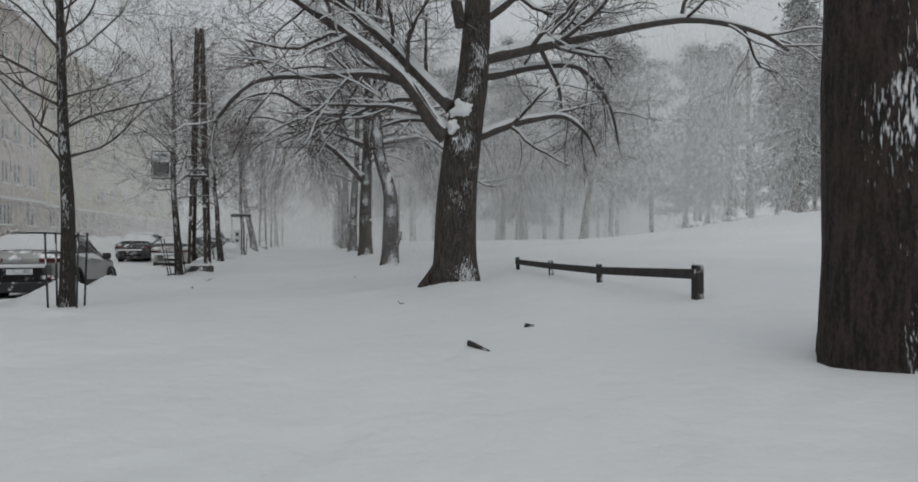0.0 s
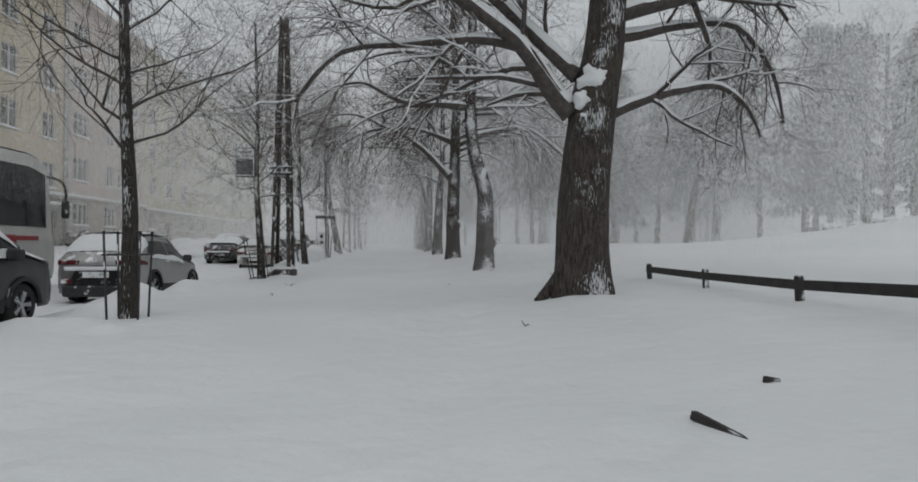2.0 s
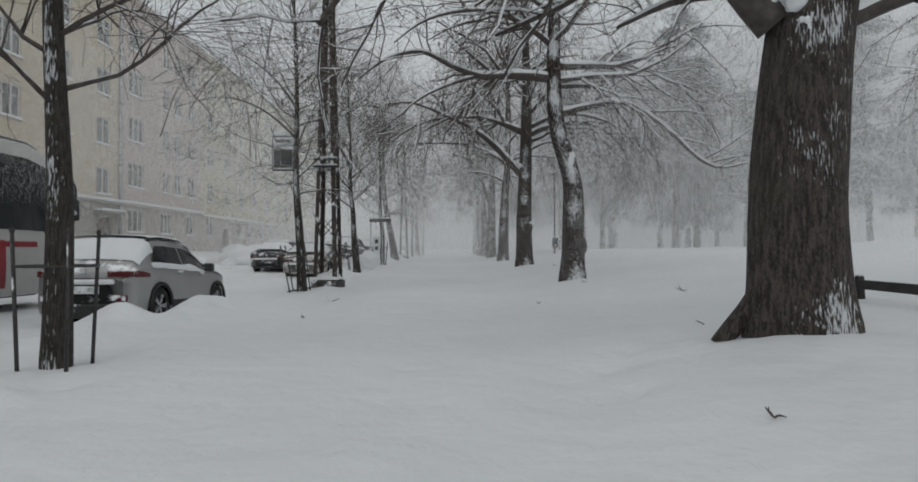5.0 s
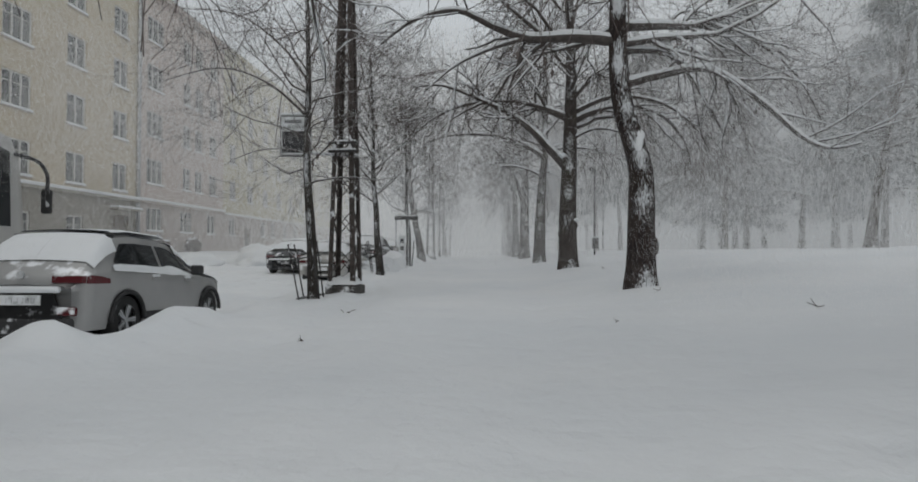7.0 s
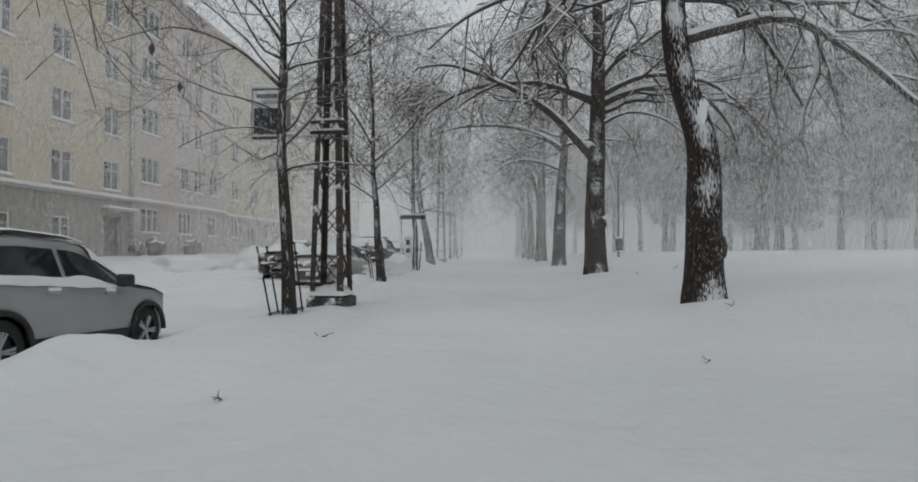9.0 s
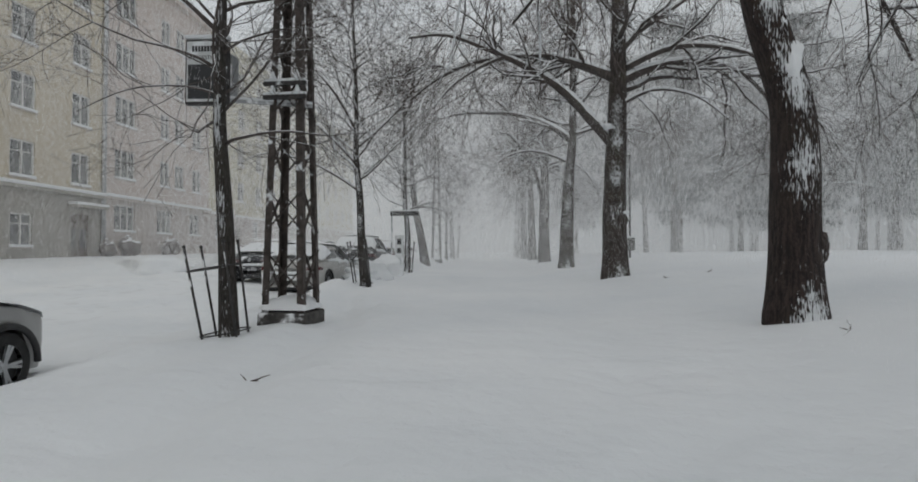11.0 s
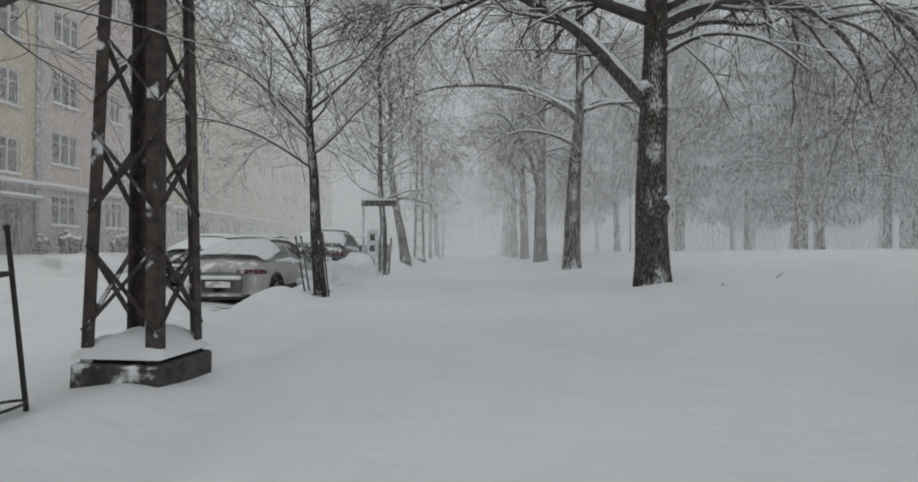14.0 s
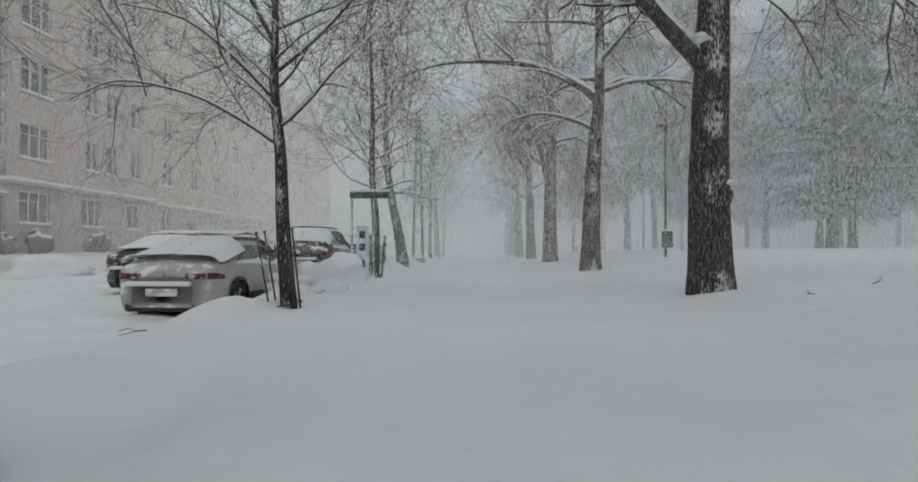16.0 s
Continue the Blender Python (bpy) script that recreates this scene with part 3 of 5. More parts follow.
def pine(seed, height, bare, lean, r, spread=1.9, rich=1.0, label="tall snowy pine with a drooping crown"):
    rng = random.Random(seed)
    root = tagged(new("pine_tree"), label, "tree", "pines in the park")
    line = spline([(0, 0, -0.3), (lean * 0.2, 0, height * 0.25), (lean * 0.6, 0.1, height * 0.6), (lean, 0.2, height)], 6)
    n = len(line)
    v, f = trunk_mesh(rng, line, [r * (1 - 0.8 * i / (n - 1)) for i in range(n)], 12, 1.15)
    mesh_object("trunk", v, f, BARK_PINE, root)
    wood, nv, nf = Tubes(), [], []
    snow = Tubes()
    for k in range(30):
        fz = bare + (1 - bare) * (k + rng.random()) / 30
        i = min(n - 2, int(fz * (n - 1)))
        p = line[i].lerp(line[i + 1], fz * (n - 1) - i)
        az = k * 2.4 + rng.uniform(-0.6, 0.6)
        length = spread * rng.uniform(0.6, 1.3) * (1.15 - 0.75 * (fz - bare) / (1 - bare))
        pts = wander(rng, p, Vector((math.cos(az), math.sin(az), 0.25)), length, 6, 0.13, -0.10)
        wood.add(pts, [0.05 * (1 - 0.8 * j / 6) for j in range(7)], 4)
        for q in pts[2:]:
            blades(rng, nv, nf, q, 0.42, int(75 * rich), 0.3 if rich == 1 else 0.6, 0.6)
        if rng.random() < 0.7:
            snow.add([q + UP * 0.09 for q in pts[2:]], [0.05, 0.12, 0.14, 0.11, 0.04], 6, True, 0.5)
    mesh_object("bough", wood.v, wood.f, BARK_PINE, root)["kind"] = "stuff"
    mesh_object("crown", nv, nf, NEEDLES, root, "needles paled as if by haze, with some snow", False)["kind"] = "stuff"
    mesh_object("snow_load", snow.v, snow.f, SNOW_CAP, root, "snow lying on the boughs")["kind"] = "stuff"
    return root


P1 = put(pine(31, 13, 0.38, 2.6, 0.26, 3.4, 1.0, "leaning pine with a dark wide snow-dusted crown"), 17.2, 36.5)
P2 = put(pine(32, 15, 0.2, 0.6, 0.24, 2.8), 21.0, 58.0)
P3 = put(pine(33, 17, 0.3, 0.5, 0.24, 4.2, 1.0, "broad old pine with dark hanging boughs"), 15.2, 48.0)
P4 = put(pine(34, 15, 0.28, 0.8, 0.24, 2.6, 0.3), 27, 56)
P5 = put(pine(35, 17, 0.35, -0.8, 0.26, 2.8, 0.3), 13, 68)
rng = random.Random(5)
for x, y, src in [(19.3, 56, P2), (24, 46, P3), (28, 40, P2), (26.5, 33.0, TF), (27.8, 33.6, TF), (17.8, 51.5, P2), (12.6, 57, P3), (22.5, 51, P1), (19, 63, P3), (30, 50, P3)]:
    x, y = x + rng.uniform(-0.6, 0.6), y + rng.uniform(-0.8, 0.8)
    copy_thing(src, pose(x, y, ground_z(x, y), 0, 0, rng.uniform(0, 360)))
for x, y in [(13.5, 62), (17, 68), (30, 58), (23, 74), (33, 64), (9.5, 66), (37, 52), (36, 40), (41, 34), (8, 80), (28, 80), (44, 62), (48, 50), (52, 42), (42, 84), (14, 92), (56, 32), (25, 64), (38, 72), (20, 84), (33, 92), (40, 45), (33, 37), (37, 38), (43, 41), (35, 46), (46, 37), (41, 31), (49, 44), (30, 42)]:
    x, y = x + rng.uniform(-1, 1), y + rng.uniform(-1.5, 1.5)
    copy_thing(rng.choice((P4, P5)), pose(x, y, ground_z(x, y), 0, 0, rng.uniform(0, 360)))


def lamp_post(x, y, with_bin):
    root = tagged(new("lamp_post"), "slender grey park lamp post in the snow", "lamp post", "park lamp posts")
    t = Tubes()
    t.add([Vector((0, 0, -0.3)), Vector((0, 0, 1)), Vector((0, 0, 4.9))], [0.055, 0.05, 0.035], 10)
    mesh_object("pole", t.v, t.f, IRON, root)
    bm = bmesh.new()
    box(bm, (-0.32, -0.07, 4.86), (0.1, 0.07, 4.96), 0.03)
    part("head", bm, IRON, root)
    put(root, x, y)
    if with_bin:
        b = tagged(new("litter_bin"), "dark litter bin hung on a lamp post", "bin")
        bm = bmesh.new()
        box(bm, (-0.17, -0.34, 0.35), (0.17, -0.06, 0.95), 0.03)
        part("body", bm, IRON, b)
        bm = bmesh.new()
        box(bm, (-0.19, -0.36, 0.95), (0.19, -0.05, 1.04), 0.03)
        part("snow_cap", bm, SNOW_CAP, b)
        put(b, x, y)


for tr, bits in ((T1, [((0.08, -0.18, 3.3), 0.2, 1.0), ((-0.08, -0.19, 2.98), 0.16, 0.8), ((-0.02, -0.22, 2.72), 0.1, 1.2)]),
                 (T2, [((-0.08, -0.12, 2.95), 0.12, 2.6), ((-0.2, -0.1, 3.45), 0.1, 2.0), ((-0.02, -0.17, 2.45), 0.08, 2.4)]),
                 (T3, [((0.22, -0.12, 1.72), 0.12, 0.5), ((-0.2, -0.12, 4.02), 0.16, 0.5)])):
    for k, (at, size, q) in enumerate(bits):
        clump("snow_clump", random.Random(500 + k), at, size, q, SNOW_CAP, tr)["label"] = "snow packed in the fork"
for at, size, q in (((0.15, -0.05, 1.5), 0.14, 1.9),):
    clump("burl", random.Random(9), at, size, q, BARK, T3)
clump("burl", random.Random(10), (0.14, -0.03, 0.7), 0.19, 1.9, BARK, T2)
lamp_post(5.45, 41.9, True)
lamp_post(9.2, 58.0, False)

for i, (x, y, r) in enumerate([(20.3, 28.3, 0.55), (21.2, 27.6, 0.4), (22.0, 27.2, 0.5), (22.8, 26.4, 0.35), (21.5, 26.2, 0.3), (19.2, 27.0, 0.3), (23.6, 25.6, 0.45)]):
    z = ground_z(x, y)
    stone = tagged(clump("boulder", random.Random(40 + i), (x, y, z), r, 0.5, CONCRETE), "dark boulder poking out of drifted snow", "rock", "boulders on the slope")
    bm_cap = clump("snow_cap", random.Random(40 + i), (x, y + 0.04, z + 0.11), r * 0.95, 0.45, SNOW_CAP, stone)


def shrub(x, y, seed, size):
    rng = random.Random(seed)
    t = Tubes()
    for _ in range(60):
        d = Vector((rng.gauss(0, 0.7), rng.gauss(0, 0.7), 1))
        t.add(wander(rng, Vector((rng.gauss(0, 0.15), rng.gauss(0, 0.15), -0.05)), d, size * rng.uniform(0.5, 1.1), 4, 0.2, 0.0), [0.012, 0.01, 0.008, 0.006, 0.004], 3)
    put(tagged(mesh_object("shrub", t.v, t.f, TWIG, smooth=False), "bare brown shrub sticking out of snow", "shrub", "shrubs on the slope"), x, y)


for k, (x, y, sz) in enumerate([(19.7, 28.6, 0.8), (21.7, 27.9, 0.7), (24.2, 26.0, 0.9), (25.2, 24.8, 1.0), (23.2, 24.0, 0.6)]):
    shrub(x, y, 60 + k, sz)

# sticks lying in the snow
def twig_litter(x, y, seed, size, n=3, thick=0.008, label="small fallen twig lying on the snow"):
    rng = random.Random(seed)
    t = Tubes()
    for _ in range(n):
        a = rng.uniform(0, 6.28)
        t.add(wander(rng, Vector((0, 0, 0.01)), Vector((math.cos(a), math.sin(a), 0.15)), size * rng.uniform(0.6, 1.1), 4, 0.3, -0.02), [thick, thick * 0.9, thick * 0.8, thick * 0.6, thick * 0.4], 5)
    put(tagged(mesh_object("fallen_twig", t.v, t.f, TWIG, smooth=False), label, "twig", "fallen twigs"), x, y)


bm = bmesh.new()
box(bm, (-0.022, -0.2, -0.03), (0.022, 0.2, 0.022), 0.008, pose(0, 0, 0, 8, 10, 20))
put(tagged(part("timber_stub", bm, RAIL), "broken dark timber end poking out of snow", "wood"), 1.42, 5.15)
bm = bmesh.new()
box(bm, (-0.02, -0.05, -0.02), (0.02, 0.05, 0.03), 0.008, pose(0, 0, 0, 8, 0, 70))
put(tagged(part("timber_stub", bm, RAIL), "small dark wood chip on the snow", "wood"), 2.13, 5.8)
for k, (x, y, sz) in enumerate([(-3.3, 18.6, 0.2), (2.5, 19.7, 0.2), (2.2, 12.3, 0.12), (1.2, 9.0, 0.07), (-3.0, 15.1, 0.1), (0.9, 16.2, 0.1), (3.4, 16.0, 0.16), (-5.2, 26.0, 0.22), (3.2, 28.5, 0.2), (4.4, 28.9, 0.2)]):
    twig_litter(x, y, 80 + k, sz)

# ---- kerb side: guards, mast, sign, stop frame ----
def tree_guard(x, y, tilt, r=0.3):
    root = tagged(new("tree_guard"), "thin black iron tree guard of upright bars", "tree guard", "tree guards")
    for k in range(4):
        a = 0.5 + k * math.pi / 2
        c, s = math.cos(a), math.sin(a)
        t = Tubes()
        t.add([Vector((c * r * 0.88, s * r * 0.88, -0.2)), Vector((c * r * 1.05, s * r * 1.05, 1.22))], [0.017, 0.016], 8)
        bar = mesh_object("bar", t.v, t.f, IRON, root)
        bm = bmesh.new()
        bmesh.ops.create_uvsphere(bm, u_segments=8, v_segments=6, radius=0.024, matrix=Matrix.Translation((c * r * 1.05, s * r * 1.05, 1.235)))
        part("knob", bm, IRON, bar, smooth=True)
    for z, k in ((0.92, 1.03), (0.06, 0.91))[: 2 if tilt[1] < -5 else 1]:
        t = Tubes()
        t.add([Vector((math.cos(a / 16 * 6.2832) * r * k, math.sin(a / 16 * 6.2832) * r * k, z)) for a in range(17)], [0.011] * 17, 5)
        mesh_object("ring", t.v, t.f, IRON, root)
    root.matrix_world = pose(x, y, ground_z(x, y), tilt[0], tilt[1], 20)
    return root


tree_guard(-4.18, 11.08, (0, 0), 0.32)
tree_guard(-4.66, 21.0, (-2, -9), 0.34)
tree_guard(-4.68, 29.2, (2, -8), 0.3)
tree_guard(-4.65, 37.3, (0, 3), 0.3)


def mast(x, y):
    root = tagged(new("lattice_mast"), "dark rusty lattice steel mast on a snowy plinth", "mast")
    base, top, h = 0.32, 0.12, 8.6

    def leg(k, z):
        sx, sy = ((-1, -1), (1, -1), (1, 1), (-1, 1))[k]
        f = base + (top - base) * z / h
        return Vector((sx * f, sy * f, z))

    bm = bmesh.new()
    box(bm, (-0.385, -0.385, -0.4), (0.385, 0.385, 0.2), 0.03)
    for v in bm.verts:
        v.co += Vector((noise.noise(v.co * 3), noise.noise(v.co * 3 + Vector((9, 0, 0))), 0)) * 0.03
    part("plinth", bm, CONCRETE, root, "broken dark concrete plinth")
    bm = bmesh.new()
    bmesh.ops.create_grid(bm, x_segments=14, y_segments=14, size=0.375)
    for v in bm.verts:
        e = max(abs(v.co.x), abs(v.co.y)) / 0.375
        v.co.z = 0.215 + (0.2 + 0.08 * noise.noise(v.co * 4)) * (1 - e ** 3) + 0.02
    part("snow_cap", bm, SNOW_CAP, root, "heap of snow on the plinth", True)
    for k in range(4):
        a, b = leg(k, 0.2), leg(k, h)
        sx, sy = (-1 if k in (0, 3) else 1), (-1 if k in (0, 1) else 1)
        bm = bmesh.new()
        for o, w, d in ((Vector((-sx * 0.045, 0, 0)), 0.1, 0.014), (Vector((0, -sy * 0.045, 0)), 0.014, 0.1)):
            q = [Vector((i * w / 2, j * d / 2, 0)) + o for i, j in ((-1, -1), (1, -1), (1, 1), (-1, 1))]
            vs = [bm.verts.new(a + c) for c in q] + [bm.verts.new(b + c) for c in q]
            for i in range(4):
                j = (i + 1) % 4
                bm.faces.new((vs[i], vs[j], vs[4 + j], vs[4 + i]))
            bm.faces.new(vs[4:])
        part("leg", bm, RUST, root)
    z = 0.45
    while z < h - 0.5:
        step = 0.95 - 0.05 * z
        for k in range(4):
            k2 = (k + 1) % 4
            for a, b in ((k, k2), (k2, k)):
                bm = bmesh.new()
                beam(bm, leg(a, z) * Vector((1, 1, 1)), leg(b, z + step * 0.72), 0.045, 0.012)
                part("brace", bm, RUST, root)
        z += step
    for z in (3.34, 3.54):
        bm = bmesh.new()
        f = leg(1, z).x + 0.03
        box(bm, (-f - 0.06, -f - 0.05, z), (f + 0.06, -f, z + 0.06), 0.005)
        clamp = part("clamp", bm, IRON, root)
        bm = bmesh.new()
        box(bm, (-f - 0.06, -f - 0.06, z + 0.06), (f + 0.06, -f + 0.01, z + 0.1), 0.015)
        part("snow_cap", bm, SNOW_CAP, clamp)
        for sx in (-0.7, 0.7):
            bm = bmesh.new()
            bmesh.ops.create_cone(bm, cap_ends=True, segments=10, radius1=0.06, radius2=0.005, depth=0.14, matrix=Matrix.Translation((sx * f, -f - 0.03, z + 0.16)))
            part("snow_tip", bm, SNOW_CAP, clamp)
    root.matrix_world = pose(x, y, ground_z(x, y) - 0.03, 0, 0, -4)
    return root


copy_thing(mast(-4.195, 22.17), pose(-4.9, 52.5, ground_z(-4.9, 52.5) - 0.03, 0, 0, 10))

WHITE = make_plain("enamel_white", (0.62, 0.64, 0.64), 0.5, 0, 0.08, 3, 0.1)
BLACKISH = make_plain("display_black", (0.02, 0.02, 0.022), 0.3, 0, 0.2, 5)
ZINC = make_plain("zinc_steel", (0.35, 0.36, 0.37), 0.45, 0.4, 0.15, 10, 0.1)


def info_board(x, y, z):
    root = tagged(new("display_board"), "white framed display board with a dark screen on an arm", "sign")
    bm = bmesh.new()
    box(bm, (-0.32, -0.06, -0.48), (0.32, 0.06, 0.48), 0.03)
    part("casing", bm, IRON, root, "dark metal casing")
    bm = bmesh.new()
    box(bm, (-0.285, -0.072, -0.44), (0.285, -0.062, 0.44), 0.004)
    part("face", bm, WHITE, root, "white enamel face")
    bm = bmesh.new()
    box(bm, (-0.26, -0.084, -0.4), (0.26, -0.074, 0.1), 0.004)
    part("screen", bm, BLACKISH, root, "dark blank screen")
    for i in range(9):
        bm = bmesh.new()
        x0 = -0.2 + i * 0.045
        box(bm, (x0, -0.08, 0.29), (x0 + 0.03, -0.074, 0.37))
        part("letter_bar", bm, BLACKISH, root)
    cu = bpy.data.curves.new("lettering", "FONT")
    cu.body, cu.size, cu.align_x, cu.extrude = "DIN HASTIGHET", 0.083, "CENTER", 0.002
    temp = new("lettering", cu)
    me = bpy.data.meshes.new_from_object(temp.evaluated_get(bpy.context.evaluated_depsgraph_get()))
    bpy.data.objects.remove(temp)
    me.materials.clear()
    me.materials.append(BLACKISH)
    words = new("lettering", me)
    words.parent = root
    words.matrix_basis = pose(0, -0.076, 0.175, 90, 0, 0)
    bm = bmesh.new()
    box(bm, (0.1, 0.06, -0.3), (0.34, 0.3, 0.3), 0.03)
    part("housing", bm, ZINC, root, "grey housing behind the board")
    bm = bmesh.new()
    box(bm, (-0.33, -0.07, 0.48), (0.33, 0.07, 0.55), 0.03)
    part("snow_cap", bm, SNOW_CAP, root)
    bm = bmesh.new()
    beam(bm, (0.3, 0.05, -0.4), (1.45, 0.35, -0.42), 0.05, 0.05)
    part("arm", bm, ZINC, root, "steel arm to the mast")
    bm = bmesh.new()
    beam(bm, (0.3, 0.05, -0.36), (1.45, 0.35, -0.38), 0.05, 0.04)
    part("snow_cap", bm, SNOW_CAP, root)
    root.matrix_world = pose(x, y, z)


info_board(-5.32, 21.75, 3.7)


def stop_frame(x, y):
    """A gate-like stand with a striped post beside a leaning old trunk."""
    root = tagged(new("sign_stand"), "white sign post with dark marks and a top bar", "sign")
    bm = bmesh.new()
    box(bm, (-0.17, -0.02, -0.1), (0.17, 0.02, 1.45), 0.01)
    part("panel", bm, WHITE, root)
    for z in (0.3, 0.75, 1.1):
        bm = bmesh.new()
        box(bm, (-0.09, -0.03, z), (0.07, -0.022, z + 0.2))
        part("mark", bm, BLACKISH, root)
    for sx in (-0.3, 0.3):
        bm = bmesh.new()
        box(bm, (sx - 0.025, -0.025, -0.2), (sx + 0.025, 0.025, 2.2), 0.006)
        part("post", bm, ZINC, root)
    bm = bmesh.new()
    box(bm, (-0.36, -0.05, 2.2), (0.75, 0.05, 2.38), 0.02)
    part("top_bar", bm, IRON, root)
    bm = bmesh.new()
    box(bm, (-0.36, -0.06, 2.38), (0.75, 0.06, 2.44), 0.02)
    part("snow_cap", bm, SNOW_CAP, root)
    put(root, x, y)


stop_frame(-4.75, 35.9)

# ---- vehicles ----
CAR_GREY = make_plain("silver_paint", (0.36, 0.36, 0.355), 0.35, 0.3, 0.06, 2, 0.04)
CAR_DARK = make_plain("dark_paint", (0.03, 0.032, 0.036), 0.35, 0.0, 0.15, 3, 0.04)
CAR_WHITE = make_plain("white_paint", (0.47, 0.465, 0.445), 0.4, 0.0, 0.06, 3, 0.08)
CAR_RED = make_plain("wine_paint", (0.26, 0.02, 0.03), 0.4, 0.0, 0.15, 3, 0.08)
PLASTIC = make_plain("black_plastic", (0.025, 0.025, 0.026), 0.6, 0, 0.3, 9, -0.04)
TYRE = make_plain("rubber", (0.022, 0.022, 0.022), 0.85, 0, 0.3, 14, 0.12)
RIM = make_plain("alloy", (0.42, 0.43, 0.44), 0.35, 0.6, 0.15, 8, 0.1)
RED_LENS = make_plain("red_lens", (0.09, 0.008, 0.012), 0.25, 0, 0.1, 4, 0.05)
GLASS_M, _n, _l, _b = material("tinted_glass", 0.06)
_b.inputs["Base Color"].default_value = (0.02, 0.023, 0.025, 1)
LIT_M, _n, _l, _b = material("lit_tail_lamp", 0.3)
_b.inputs["Base Color"].default_value = (0.5, 0.02, 0.02, 1)
_b.inputs["Emission Color"].default_value = (1.0, 0.08, 0.06, 1)
_b.inputs["Emission Strength"].default_value = 0.12


def interp(rows, y):
    for a, b in zip(rows, rows[1:]):
        if a[0] <= y <= b[0]:
            t = (y - a[0]) / (b[0] - a[0])
            return [p + (q - p) * t for p, q in zip(a[1:], b[1:])]
    return list(rows[-1][1:]) if y > rows[-1][0] else list(rows[0][1:])


class Shell:
    """A lofted car body: rows of (y, roof, belt, half width, half roof width)."""

    def __init__(self, rows, axles, wheel_r, low=0.26):
        self.rows, self.axles, self.wr, self.low = rows, axles, wheel_r, low

    def at(self, y, u, out=0.0):
        """A point on the right half; u 0 is the sill, 0.5 the belt, 1 the roof's middle."""
        roof, belt, w, rw = interp(self.rows, y)
        lo = self.low
        for a in self.axles:
            d = abs(y - a)
            ra = self.wr + 0.06
            if d < ra:
                lo = max(lo, self.wr + math.sqrt(ra * ra - d * d))
        lo = min(lo, belt - 0.05)
        pts = [(0.0, w * 0.95, lo), (0.06, w * 0.985, lo + (belt - lo) * 0.18), (0.28, w, lo + (belt - lo) * 0.55), (0.46, w * 0.985, belt - 0.02), (0.5, w * 0.965, belt + 0.005),
               (0.78, rw, roof - 0.05), (0.84, rw * 0.93, roof - 0.012), (0.92, rw * 0.5, roof + 0.004), (1.0, 0.0, roof + 0.012)]
        x, z = interp(pts, u)
        n = Vector((1, 0, 0.15)) if u < 0.5 else Vector((0.9, 0, 0.45)) if u < 0.8 else Vector((0.05, 0, 1))
        p = Vector((x, y, z)) + n.normalized() * out
        return p

    def patch(self, name, y0, y1, u0, u1, mat, parent, out=0.006, side=1, both=False, ny=12, nu=6, label="", edge=None):
        v, f = [], []
        for side_ in ((1, -1) if both else (side,)):
            s = len(v)
            for i in range(ny + 1):
                y = y0 + (y1 - y0) * i / ny
                a, b = (u0, u1) if edge is None else edge(y)
                for j in range(nu + 1):
                    p = self.at(y, a + (b - a) * j / nu, out)
                    v.append((p.x * side_, p.y, p.z))
            for i in range(ny):
                for j in range(nu):
                    a = s + i * (nu + 1) + j
                    f.append((a, a + 1, a + nu + 2, a + nu + 1))
        return mesh_object(name, v, f, mat, parent, label)

    def band(self, name, y0, y1, z0, z1, mat, parent, out, side, label=""):
        """A level strip on the flank between two heights."""
        v, f = [], []
        for i in range(15):
            y = y0 + (y1 - y0) * i / 14
            for z in (z0, z1 - 0.05 * (i / 14) ** 2):
                lo, hi = 0.0, 0.5
                for _ in range(16):
                    u = (lo + hi) / 2
                    lo, hi = (u, hi) if self.at(y, u).z < z else (lo, u)
                for o in (out, -0.03):
                    p = self.at(y, lo, o)
                    v.append((p.x * side, p.y, p.z))
        for i in range(14):
            a = 4 * i
            for j, k in ((0, 2), (2, 3), (3, 1), (1, 0)):
                f.append((a + j, a + k, a + 4 + k, a + 4 + j))
        f += [(0, 1, 3, 2), (56, 58, 59, 57)]
        return mesh_object(name, v, f, mat, parent, label, smooth=False)

    def body(self, parent, mat):
        ys = sorted({round(self.rows[0][0] + (self.rows[-1][0] - self.rows[0][0]) * i / 70, 3) for i in range(71)})
        us = [0, 0.06, 0.15, 0.28, 0.4, 0.46, 0.5, 0.6, 0.7, 0.78, 0.84, 0.92, 1.0]
        v, f = [], []
        n = 2 * len(us) - 1
        for y in ys:
            half = [self.at(y, u) for u in us]
            v += [(-p.x, p.y, p.z) for p in half] + [(p.x, p.y, p.z) for p in reversed(half[:-1])]
        for i in range(len(ys) - 1):
            for j in range(n - 1):
                a = i * n + j
                f.append((a, a + 1, a + n + 1, a + n))
        f.append(tuple(range(n)))
        f.append(tuple((len(ys) - 1) * n + j for j in reversed(range(n))))
        return mesh_object("body", v, f, mat, parent)


